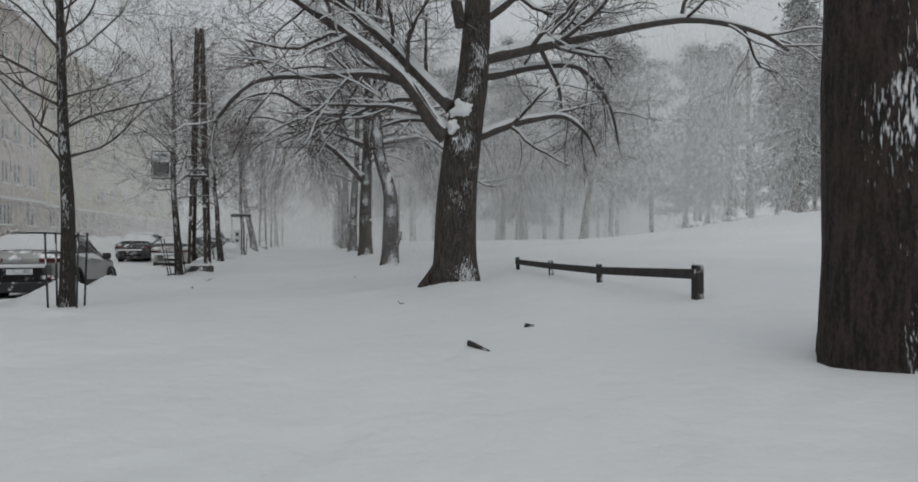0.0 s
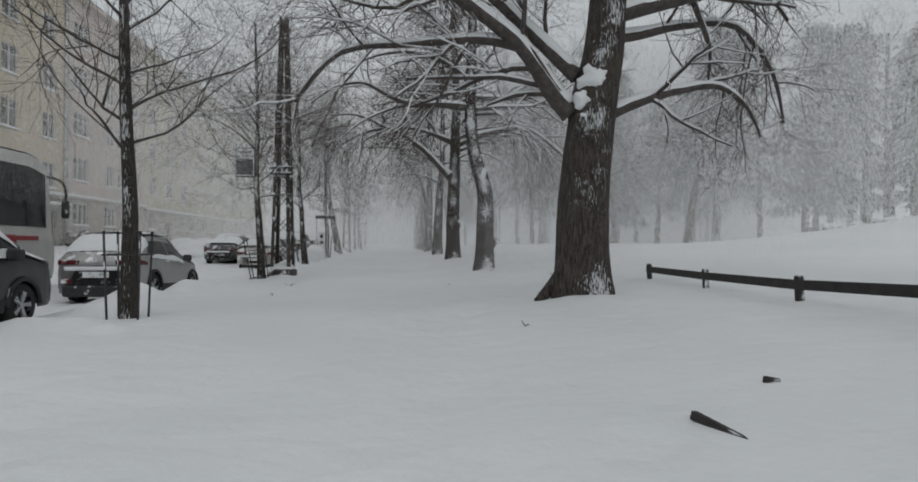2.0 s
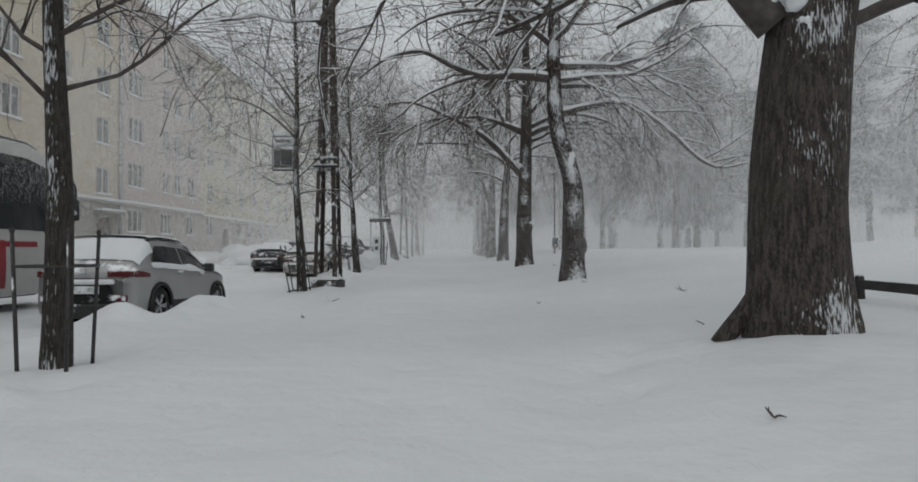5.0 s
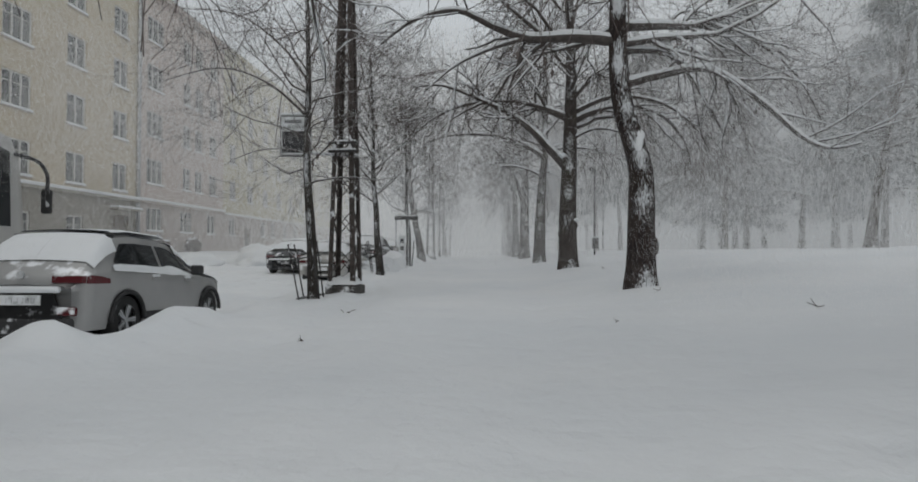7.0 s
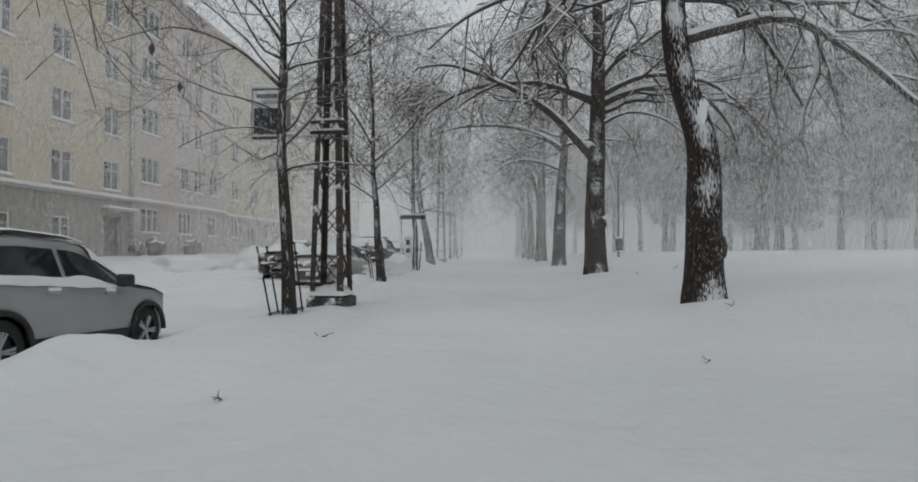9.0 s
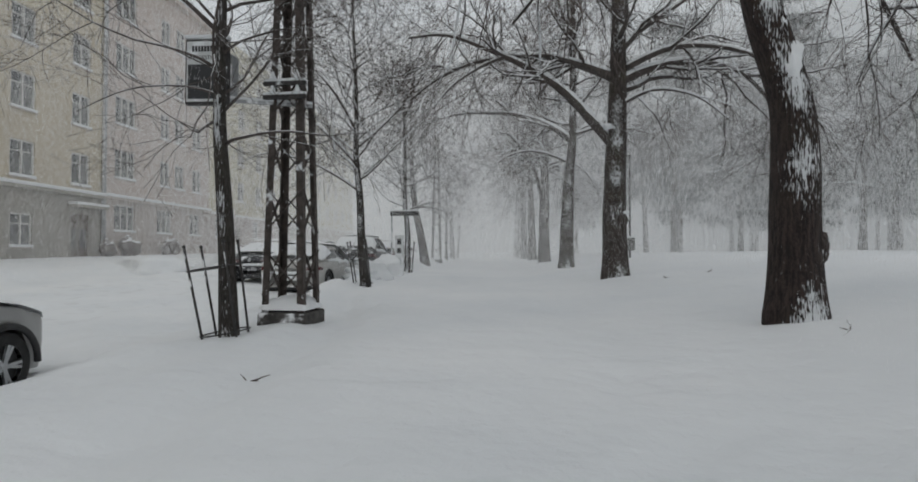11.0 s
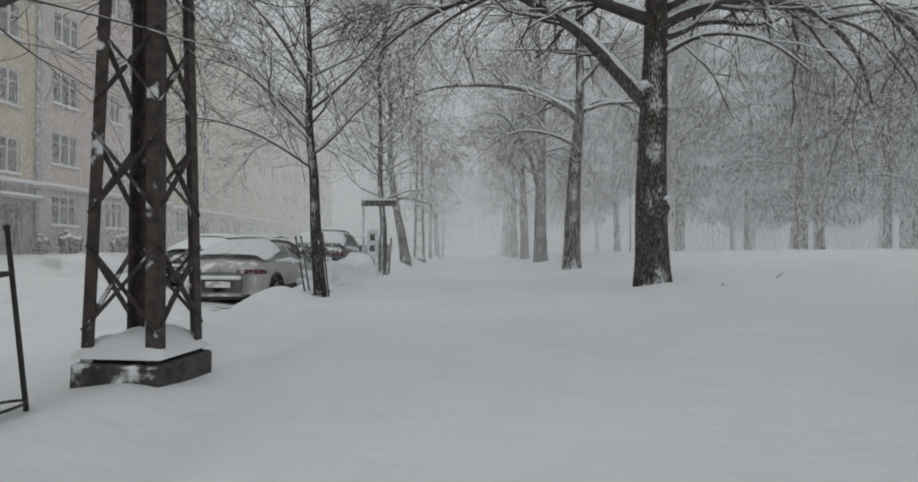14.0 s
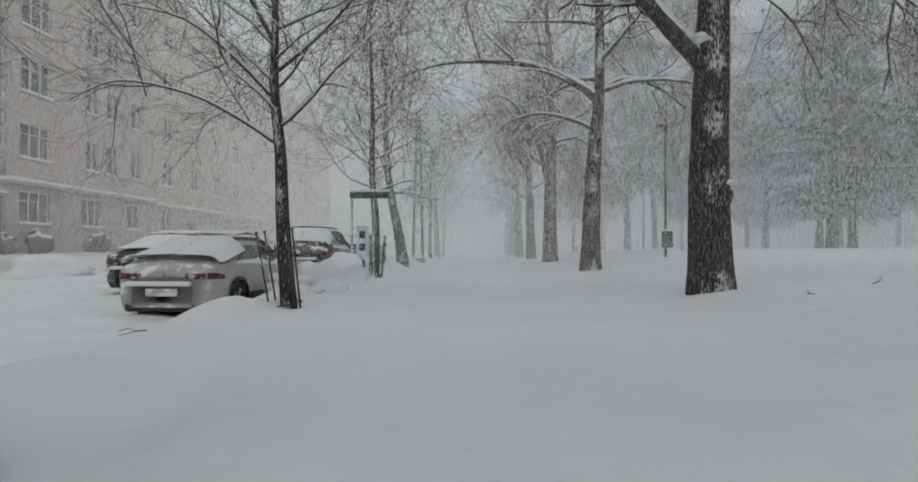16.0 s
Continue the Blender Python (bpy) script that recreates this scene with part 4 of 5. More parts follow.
def wheel(x, y, r, parent):
    side = 1 if x > 0 else -1
    root = new("wheel")
    root.parent = parent
    prof = [(-0.1, r * 0.62), (-0.1, r * 0.93), (-0.07, r), (0.07, r), (0.1, r * 0.93), (0.1, r * 0.62)]
    v, f = [], []
    for k in range(28):
        a = 2 * math.pi * k / 28
        v += [(o, math.cos(a) * q, math.sin(a) * q) for o, q in prof]
    for k in range(28):
        for j in range(5):
            a, b = k * 6 + j, ((k + 1) % 28) * 6 + j
            f.append((a, a + 1, b + 1, b))
    mesh_object("tyre", v, f, TYRE, root)
    bm = bmesh.new()
    m = Matrix.Rotation(radians(90), 4, "Y")
    bmesh.ops.create_cone(bm, cap_ends=True, segments=28, radius1=r * 0.63, radius2=r * 0.63, depth=0.1, matrix=m)
    part("well", bm, PLASTIC, root)
    bm = bmesh.new()
    for k in range(5):
        a = 2 * math.pi * k / 5
        for d in (-0.12, 0.12):
            beam(bm, (side * 0.075, 0, 0), (side * 0.085, math.cos(a + d) * r * 0.62, math.sin(a + d) * r * 0.62), 0.035, 0.03)
    bmesh.ops.create_cone(bm, cap_ends=True, segments=16, radius1=r * 0.14, radius2=r * 0.12, depth=0.05, matrix=Matrix.Translation((side * 0.075, 0, 0)) @ m)
    part("rim", bm, RIM, root)
    root.matrix_basis = Matrix.Translation((x, y, r))


def plate_and_lights(root, shell, w, z, red, lit=False, tail_y=-0.02, apron=None):
    """Tail: lamps, number plate with plain bars, lower apron, snow on the ledges."""
    lens = LIT_M if lit else red
    for s in (-1, 1):
        lamp = shell.band("tail_lamp", 0.05, 0.4, z - 0.05, z + 0.06, lens, root, 0.014, s, "red wrap-round tail lamp")
        p = shell.at(0.05, 0.3)
        bm = bmesh.new()
        x0, x1 = sorted((s * 0.38, s * (p.x - 0.02)))
        box(bm, (x0, -0.02, z - 0.045), (x1, 0.09, z + 0.055), 0.012)
        part("lamp_inner", bm, lens, lamp)
    bm = bmesh.new()
    box(bm, (-0.27, tail_y - 0.04, z - 0.33), (0.27, tail_y - 0.02, z - 0.2), 0.004)
    plate = part("number_plate", bm, WHITE if apron is None else apron, root)
    for i in range(6 if apron is None else 0):
        bm = bmesh.new()
        x0 = -0.22 + i * 0.075
        box(bm, (x0, tail_y - 0.047, z - 0.305), (x0 + 0.045, tail_y - 0.041, z - 0.23))
        part("bar", bm, ZINC, plate)
    bm = bmesh.new()
    box(bm, (-w + 0.16, tail_y - 0.03 if apron is None else tail_y + 0.02, 0.18), (w - 0.16, tail_y + 0.2, 0.44 if apron is None else 0.32), 0.05)
    part("rear_apron", bm, PLASTIC, root, "black lower bumper")
    if apron is None:
        bm = bmesh.new()
        q = [bm.verts.new((x, tail_y - 0.016, zz)) for x, zz in ((-w + 0.26, 0.36), (w - 0.26, 0.36), (w - 0.44, z - 0.15), (-w + 0.44, z - 0.15))]
        bm.faces.new(q)
        bmesh.ops.solidify(bm, geom=bm.faces[:], thickness=0.03)
        part("plate_recess", bm, PLASTIC, root, "dark recess round the number plate")
    for s in (-1, 1) if apron is None else ():
        bm = bmesh.new()
        box(bm, (s * (w - 0.26) - 0.13, tail_y - 0.02, 0.46), (s * (w - 0.26) + 0.13, tail_y + 0.12, 0.58), 0.025)
        part("reflector", bm, RED_LENS, root, "red bumper reflector")
    bm = bmesh.new()
    bmesh.ops.create_cone(bm, cap_ends=True, segments=20, radius1=0.055, radius2=0.05, depth=0.02, matrix=Matrix.Translation((0, tail_y - 0.04, z + 0.06)) @ Matrix.Rotation(radians(90), 4, "X"))
    part("badge", bm, RIM, root, "round chrome badge")
    bm = bmesh.new()
    box(bm, (-w + 0.2, tail_y - 0.06, z - 0.17), (w - 0.34, tail_y + 0.06, z - 0.08), 0.035)
    for v in bm.verts:
        v.co.z += 0.02 * noise.noise(v.co * 4)
    part("snow_ledge", bm, SNOW_CAP, root, "snow caught on the bumper")


def car(kind, label, rows, axles, wr, paint, cabin, tail, x, y, turn=0.0, deep=0.03, lit=False, bury=0.0, glass=True, group="parked cars", low=0.26, tilt=0.0):
    """cabin: (rear pillar foot, rear pillar top, front pillar top, front pillar foot) along y."""
    root = tagged(new(kind), label, "car", group)
    sh = Shell(rows, axles, wr, low)
    sh.body(root, paint)
    w = max(r[3] for r in rows)
    for a in axles:
        for s in (-1, 1):
            wheel(s * (w - 0.13), a, wr, root)
    bm = bmesh.new()
    box(bm, (-w + 0.28, rows[0][0] + 0.25, 0.2), (w - 0.28, rows[-1][0] - 0.25, low + 0.35), 0.05)
    part("underbody", bm, PLASTIC, root)
    for a in axles:
        for s in (-1, 1):
            t = Tubes()
            q = wr + 0.055
            t.add([Vector((s * (w - 0.012), a + math.cos(k / 14 * math.pi) * q, wr + math.sin(k / 14 * math.pi) * q)) for k in range(15)], [0.035] * 15, 6)
            mesh_object("arch_trim", t.v, t.f, PLASTIC, root, "black wheel arch trim")
    for s in (-1, 1):
        sh.patch("sill_trim", axles[0] + wr + 0.08, axles[1] - wr - 0.08, 0.0, 0.1, PLASTIC, root, 0.012, s, nu=2, label="black sill")
    ra, rb, fb, fa = cabin
    mid = (ra + fa) / 2

    def pane(y):
        lo = 0.545
        hi = 0.735
        k = 1.0
        if y < rb:
            k = max(0.0, (y - ra) / (rb - ra))
        if y > fb:
            k = min(k, max(0.0, (fa - y) / (fa - fb)))
        return lo, lo + (hi - lo) * k

    if glass:
        for s in (-1, 1):
            sh.patch("side_window", ra + 0.08, mid - 0.04, 0, 0, GLASS_M, root, 0.008, s, edge=pane)
            sh.patch("side_window", mid + 0.04, fa - 0.08, 0, 0, GLASS_M, root, 0.008, s, edge=pane)
            bm = bmesh.new()
            box(bm, (s * (w - 0.02) - 0.0, fa - 0.42, 1.0), (s * (w + 0.17), fa - 0.25, 1.17), 0.04)
            part("mirror", bm, PLASTIC, root, "black door mirror")
            for yy in (mid - 0.25, mid + 0.75):
                p = sh.at(yy, 0.43, 0.02)
                bm = bmesh.new()
                box(bm, (s * p.x - 0.02, yy - 0.1, p.z - 0.02), (s * p.x + 0.02, yy + 0.1, p.z + 0.02), 0.012)
                part("door_handle", bm, paint, root)
                bm = bmesh.new()
                box(bm, (s * p.x - 0.025, yy - 0.09, p.z + 0.02), (s * p.x + 0.025, yy + 0.08, p.z + 0.06), 0.015)
                part("snow_cap", bm, SNOW_CAP, root)
            sh.patch("snow_sill", ra, fa - 0.3, 0.49, 0.57, SNOW_CAP, root, 0.02, s, ny=26, nu=3, label="snow stuck below the windows", edge=lambda y: (0.5 - 0.025 * abs(noise.noise(Vector((y * 2.2, 3, 1)))) * 2, 0.555 + 0.06 * noise.noise(Vector((y * 1.7, 8, s)))))
    # snow lying on roof, tail window and bonnet
    sh.patch("roof_snow", rb - 0.12, fb + 0.1, 0.8, 1.0, SNOW_CAP, root, deep + 0.045, both=True, ny=20)
    sh.patch("rear_window_snow", tail[0], rb - 0.16, 0.66, 1.0, SNOW_CAP, root, deep, both=True, ny=12)
    sh.patch("windscreen_snow", fb + 0.12, fa, 0.7, 1.0, SNOW_CAP, root, deep, both=True)
    sh.patch("bonnet_snow", fa, rows[-1][0] - 0.12, 0.6, 1.0, SNOW_CAP, root, deep + 0.03, both=True)
    bm = bmesh.new()
    r = interp(rows, rb - 0.13)
    box(bm, (-r[3] - 0.02, rb - 0.2, r[0] - 0.035), (r[3] + 0.02, rb - 0.08, r[0] + 0.02), 0.015)
    part("spoiler", bm, PLASTIC, root)
    plate_and_lights(root, sh, rows[3][3], tail[1], RED_LENS, lit, apron=paint if rows is SEDAN else None)
    root.matrix_world = pose(x, y, ground_z(x, y) - bury, tilt, 0, turn)
    return root


SUV = [(-0.02, 0.86, 0.82, 0.66, 0.58), (0.0, 0.94, 0.90, 0.75, 0.68), (0.05, 1.01, 0.96, 0.82, 0.74), (0.12, 1.09, 1.01, 0.855, 0.76), (0.24, 1.24, 1.04, 0.875, 0.73), (0.42, 1.42, 1.05, 0.9, 0.7), (0.62, 1.55, 1.05, 0.905, 0.67), (1.2, 1.6, 1.03, 0.91, 0.655),
       (2.0, 1.585, 1.0, 0.91, 0.645), (2.45, 1.51, 0.99, 0.91, 0.64), (2.95, 1.2, 0.98, 0.9, 0.68), (3.15, 1.08, 0.97, 0.9, 0.74), (3.6, 1.0, 0.93, 0.88, 0.72), (4.0, 0.9, 0.84, 0.8, 0.66), (4.15, 0.8, 0.72, 0.7, 0.58), (4.22, 0.62, 0.55, 0.56, 0.48)]
SEDAN = [(-0.02, 0.78, 0.75, 0.52, 0.46), (0.0, 0.86, 0.82, 0.64, 0.58), (0.06, 0.95, 0.9, 0.76, 0.7), (0.16, 1.0, 0.94, 0.84, 0.76), (0.45, 1.06, 0.98, 0.89, 0.74), (0.9, 1.2, 0.98, 0.91, 0.66), (1.5, 1.4, 0.97, 0.925, 0.6), (2.1, 1.46, 0.95, 0.93, 0.6),
         (2.8, 1.42, 0.93, 0.93, 0.6), (3.2, 1.28, 0.92, 0.92, 0.62), (3.75, 0.98, 0.9, 0.91, 0.74), (4.3, 0.9, 0.84, 0.88, 0.72), (4.7, 0.78, 0.72, 0.78, 0.64), (4.86, 0.6, 0.5, 0.6, 0.48)]
VAN = [(0.0, 1.6, 1.05, 0.86, 0.74), (0.1, 1.78, 1.08, 0.9, 0.76), (1.5, 1.86, 1.08, 0.92, 0.76), (2.6, 1.8, 1.05, 0.92, 0.74), (3.3, 1.4, 1.03, 0.92, 0.76), (3.7, 1.12, 1.0, 0.9, 0.8), (4.2, 1.0, 0.92, 0.86, 0.76), (4.4, 0.8, 0.72, 0.78, 0.66), (4.45, 0.6, 0.5, 0.7, 0.6)]
car("suv_car", "silver crossover car with snow on roof and rear window", SUV, (0.84, 3.43), 0.35, CAR_GREY, (0.5, 0.85, 2.25, 3.05), (0.17, 0.93), -6.88, 15.66, 1, 0.035, bury=0.02, tilt=-2.4)
car("van_car", "dark compact van with snow on its wheels", VAN, (0.75, 3.5), 0.33, CAR_DARK, (0.2, 0.4, 2.6, 3.5), (0.05, 0.9), -6.75, 8.0, 0, 0.02)
car("sedan_car", "pale sedan under a thick layer of snow", SEDAN, (0.98, 3.82), 0.33, CAR_WHITE, (0.9, 1.55, 2.8, 3.65), (0.25, 0.78), -6.9, 29.6, 0, 0.13, bury=0.1)
car("sedan_car", "dark sedan dusted with snow on the street", SEDAN, (0.98, 3.82), 0.33, CAR_DARK, (0.9, 1.55, 2.8, 3.65), (0.25, 0.78), -9.6, 33.4, 0, 0.1, lit=False, group="cars in the street")
car("sedan_car", "snow-covered parked car nearly white", SUV, (0.84, 3.43), 0.33, CAR_DARK, (0.5, 0.85, 2.25, 3.05), (0.17, 0.86), -6.8, 36.8, 0, 0.1)
car("sedan_car", "snow-covered parked car nearly white", SEDAN, (0.98, 3.82), 0.33, CAR_GREY, (0.9, 1.55, 2.8, 3.65), (0.25, 0.78), -6.8, 43.0, 0, 0.1)
car("sedan_car", "snow-covered parked car across the street", SEDAN, (0.98, 3.82), 0.33, CAR_GREY, (0.9, 1.55, 2.8, 3.65), (0.25, 0.78), -16.8, 58.0, 0, 0.1)
car("suv_car", "snow-covered parked car across the street", SUV, (0.84, 3.43), 0.33, CAR_GREY, (0.5, 0.85, 2.25, 3.05), (0.17, 0.86), -16.8, 66.0, 0, 0.1)


def coach(x, y):
    root = tagged(new("coach_bus"), "white coach with dark windows and a red stripe", "bus")
    rows = [(0.0, 3.3, 1.5, 1.2, 1.12), (0.15, 3.5, 1.5, 1.25, 1.18), (1.0, 3.6, 1.5, 1.27, 1.2), (11.0, 3.6, 1.5, 1.27, 1.2), (11.7, 3.4, 1.5, 1.25, 1.15), (12.0, 2.8, 1.4, 1.2, 1.05)]
    sh = Shell(rows, (3.0, 9.3), 0.5, 0.35)
    sh.body(root, CAR_WHITE)
    for s in (-1, 1):
        sh.patch("window_band", 0.7, 11.6, 0.53, 0.74, GLASS_M, root, 0.01, s, ny=30, label="long dark window band")
        sh.patch("stripe", 0.3, 11.2, 0.42, 0.47, CAR_RED, root, 0.008, s, ny=30)
        sh.patch("slant_stripe", 9.6, 10.3, 0.05, 0.5, CAR_RED, root, 0.012, s)
        for a in (3.0, 9.3):
            wheel(s * 1.12, a, 0.5, root)
        for k in range(6):
            bm = bmesh.new()
            box(bm, (s * 1.27 - 0.01, 3.8 + k * 0.8, 0.45), (s * 1.27 + 0.012, 4.5 + k * 0.8, 1.15), 0.005)
            part("hatch", bm, CAR_WHITE, root)
        bm = bmesh.new()
        box(bm, (s * 1.22 - 0.1, 12.42, 2.0), (s * 1.22 + 0.1, 12.54, 2.5), 0.05)
        mirror = part("mirror", bm, PLASTIC, root)
        t = Tubes()
        t.add(spline([(s * 1.1, 11.6, 3.1), (s * 1.2, 12.2, 3.05), (s * 1.22, 12.48, 2.8), (s * 1.22, 12.48, 2.45)], 4), [0.035] * 13, 6)
        mesh_object("mirror_arm", t.v, t.f, PLASTIC, mirror)
        bm = bmesh.new()
        box(bm, (s * 1.0 - 0.12, -0.03, 1.2), (s * 1.0 + 0.12, 0.05, 1.7), 0.03)
        part("tail_lamp", bm, RED_LENS, root)
    bm = bmesh.new()
    box(bm, (-1.0, -0.03, 2.1), (1.0, 0.04, 3.05), 0.05)
    part("rear_window", bm, GLASS_M, root)
    sh.patch("roof_snow", 0.1, 11.4, 0.83, 1.0, SNOW_CAP, root, 0.05, both=True, ny=30)
    bm = bmesh.new()
    box(bm, (-1.0, 0.3, 0.3), (1.0, 11.6, 0.8), 0.05)
    part("underbody", bm, PLASTIC, root)
    put(root, x, y)


coach(-10.97, 7.3)

# ploughed heaps beside the cars
for i, (x, y, r, q) in enumerate([(-5.3, 32.6, 0.75, 0.8), (-5.0, 34.3, 0.7, 0.75), (-5.2, 31.2, 0.5, 0.5), (-14.6, 44, 1.9, 0.6), (-15.6, 47, 2.1, 0.55), (-15, 51, 1.6, 0.5), (-17, 40, 1.7, 0.4), (-13.8, 41.6, 1.2, 0.5)]):
    tagged(clump("snow_mound", random.Random(200 + i), (x, y, ground_z(x, y) - 0.05), r, q), "rounded heap of ploughed snow by the kerb", "snow mound", "snow mounds")

# ---- apartment buildings across the street ----
PLASTER_Y = make_plain("cream_plaster", (0.55, 0.485, 0.375), 0.9, 0, 0.06, 0.5)
PLASTER_P = make_plain("rose_plaster", (0.55, 0.48, 0.44), 0.9, 0, 0.06, 0.5)
PLASTER_L = make_plain("lemon_plaster", (0.54, 0.5, 0.37), 0.9, 0, 0.06, 0.5)
BASE_G = make_plain("grey_plinth_plaster", (0.31, 0.292, 0.258), 0.9, 0, 0.1, 0.7)
BASE_P = make_plain("pale_plinth_plaster", (0.47, 0.42, 0.39), 0.9, 0, 0.08, 0.7)
FRAME_W = make_plain("window_paint", (0.6, 0.59, 0.57), 0.6, 0, 0.05, 4)
DOOR_M = make_plain("door_wood", (0.13, 0.1, 0.08), 0.6, 0, 0.2, 6)
ROOF_M = make_plain("sheet_roof", (0.3, 0.3, 0.3), 0.6, 0, 0.1, 2)
PANE_M, _n, _l, _b = material("window_pane", 0.08)
_l.new(ramp(_n, _l, noise_node(_n, _l, 0.8, 2), [(0.35, (0.08, 0.085, 0.09)), (0.65, (0.22, 0.22, 0.21))]), _b.inputs["Base Color"])
FX = -25.0


def prism(bm, x0, x1, y0, y1, z0, z1):
    box(bm, (x0, y0, z0), (x1, y1, z1))


def window(parent, y, z, w, h, leaves, cache={}):
    """Recessed sash window: frame, glazing bars, panes, sill with snow."""
    key = (w, h, leaves)
    if key not in cache:
        out = []
        bm = bmesh.new()
        t = 0.09
        for a, b, c, d in ((-w / 2, w / 2, 0, t), (-w / 2, w / 2, h - t, h), (-w / 2, -w / 2 + t, t, h - t), (w / 2 - t, w / 2, t, h - t)):
            box(bm, (-0.14, a, c), (-0.06, b, d))
        for k in range(1, leaves):
            yy = -w / 2 + w * k / leaves
            box(bm, (-0.13, yy - 0.05, t), (-0.05, yy + 0.05, h - t))
        box(bm, (-0.13, -w / 2 + t, h * 0.68), (-0.065, w / 2 - t, h * 0.68 + 0.05))
        out.append(("window_frame", bm, FRAME_W))
        for k in range(leaves):
            bm = bmesh.new()
            a, b = -w / 2 + w * k / leaves + 0.04, -w / 2 + w * (k + 1) / leaves - 0.04
            box(bm, (-0.125, a, t), (-0.115, b, h - t))
            out.append(("pane", bm, PANE_M))
        bm = bmesh.new()
        box(bm, (-0.14, -w / 2 - 0.08, -0.06), (0.1, w / 2 + 0.08, -0.004), 0.01)
        out.append(("window_sill", bm, BASE_P))
        bm = bmesh.new()
        box(bm, (-0.1, -w / 2 - 0.06, 0.0), (0.11, w / 2 + 0.06, 0.15), 0.05)
        out.append(("sill_snow", bm, SNOW_CAP))
        made = []
        for nm, bm, mt in out:
            me = bpy.data.meshes.new(nm)
            bmesh.ops.recalc_face_normals(bm, faces=bm.faces)
            bm.to_mesh(me)
            bm.free()
            me.materials.append(mt)
            made.append((nm, me))
        cache[key] = made
    win = new("window")
    win.parent = parent
    win.location = (FX, y, z)
    for nm, me in cache[key]:
        o = new(nm, me)
        o.parent = win
    return win


def pierced(name, y0, y1, z0, z1, holes, mat, parent, x=FX, depth=0.35):
    """A wall on the street line with real openings: (y, z, w, h)."""
    ys = sorted({y0, y1, *[h[0] - h[2] / 2 for h in holes], *[h[0] + h[2] / 2 for h in holes]})
    zs = sorted({z0, z1, *[h[1] for h in holes], *[h[1] + h[3] for h in holes]})

    def solid(i, j):
        if not (0 <= i < len(ys) - 1 and 0 <= j < len(zs) - 1):
            return False
        cy, cz = (ys[i] + ys[i + 1]) / 2, (zs[j] + zs[j + 1]) / 2
        return not any(abs(cy - h[0]) < h[2] / 2 and h[1] < cz < h[1] + h[3] for h in holes)

    v, f = [], []

    def quad(*p):
        s = len(v)
        v.extend(p)
        f.append((s, s + 1, s + 2, s + 3))

    for i in range(len(ys) - 1):
        for j in range(len(zs) - 1):
            if not solid(i, j):
                continue
            a, b, c, d = ys[i], ys[i + 1], zs[j], zs[j + 1]
            quad((x, a, c), (x, b, c), (x, b, d), (x, a, d))
            quad((x - depth, a, c), (x - depth, a, d), (x - depth, b, d), (x - depth, b, c))
            if not solid(i - 1, j):
                quad((x, a, c), (x, a, d), (x - depth, a, d), (x - depth, a, c))
            if not solid(i + 1, j):
                quad((x, b, c), (x - depth, b, c), (x - depth, b, d), (x, b, d))
            if not solid(i, j - 1):
                quad((x, a, c), (x - depth, a, c), (x - depth, b, c), (x, b, c))
            if not solid(i, j + 1):
                quad((x, a, d), (x, b, d), (x - depth, b, d), (x - depth, a, d))
    return mesh_object(name, v, f, mat, parent, smooth=False)


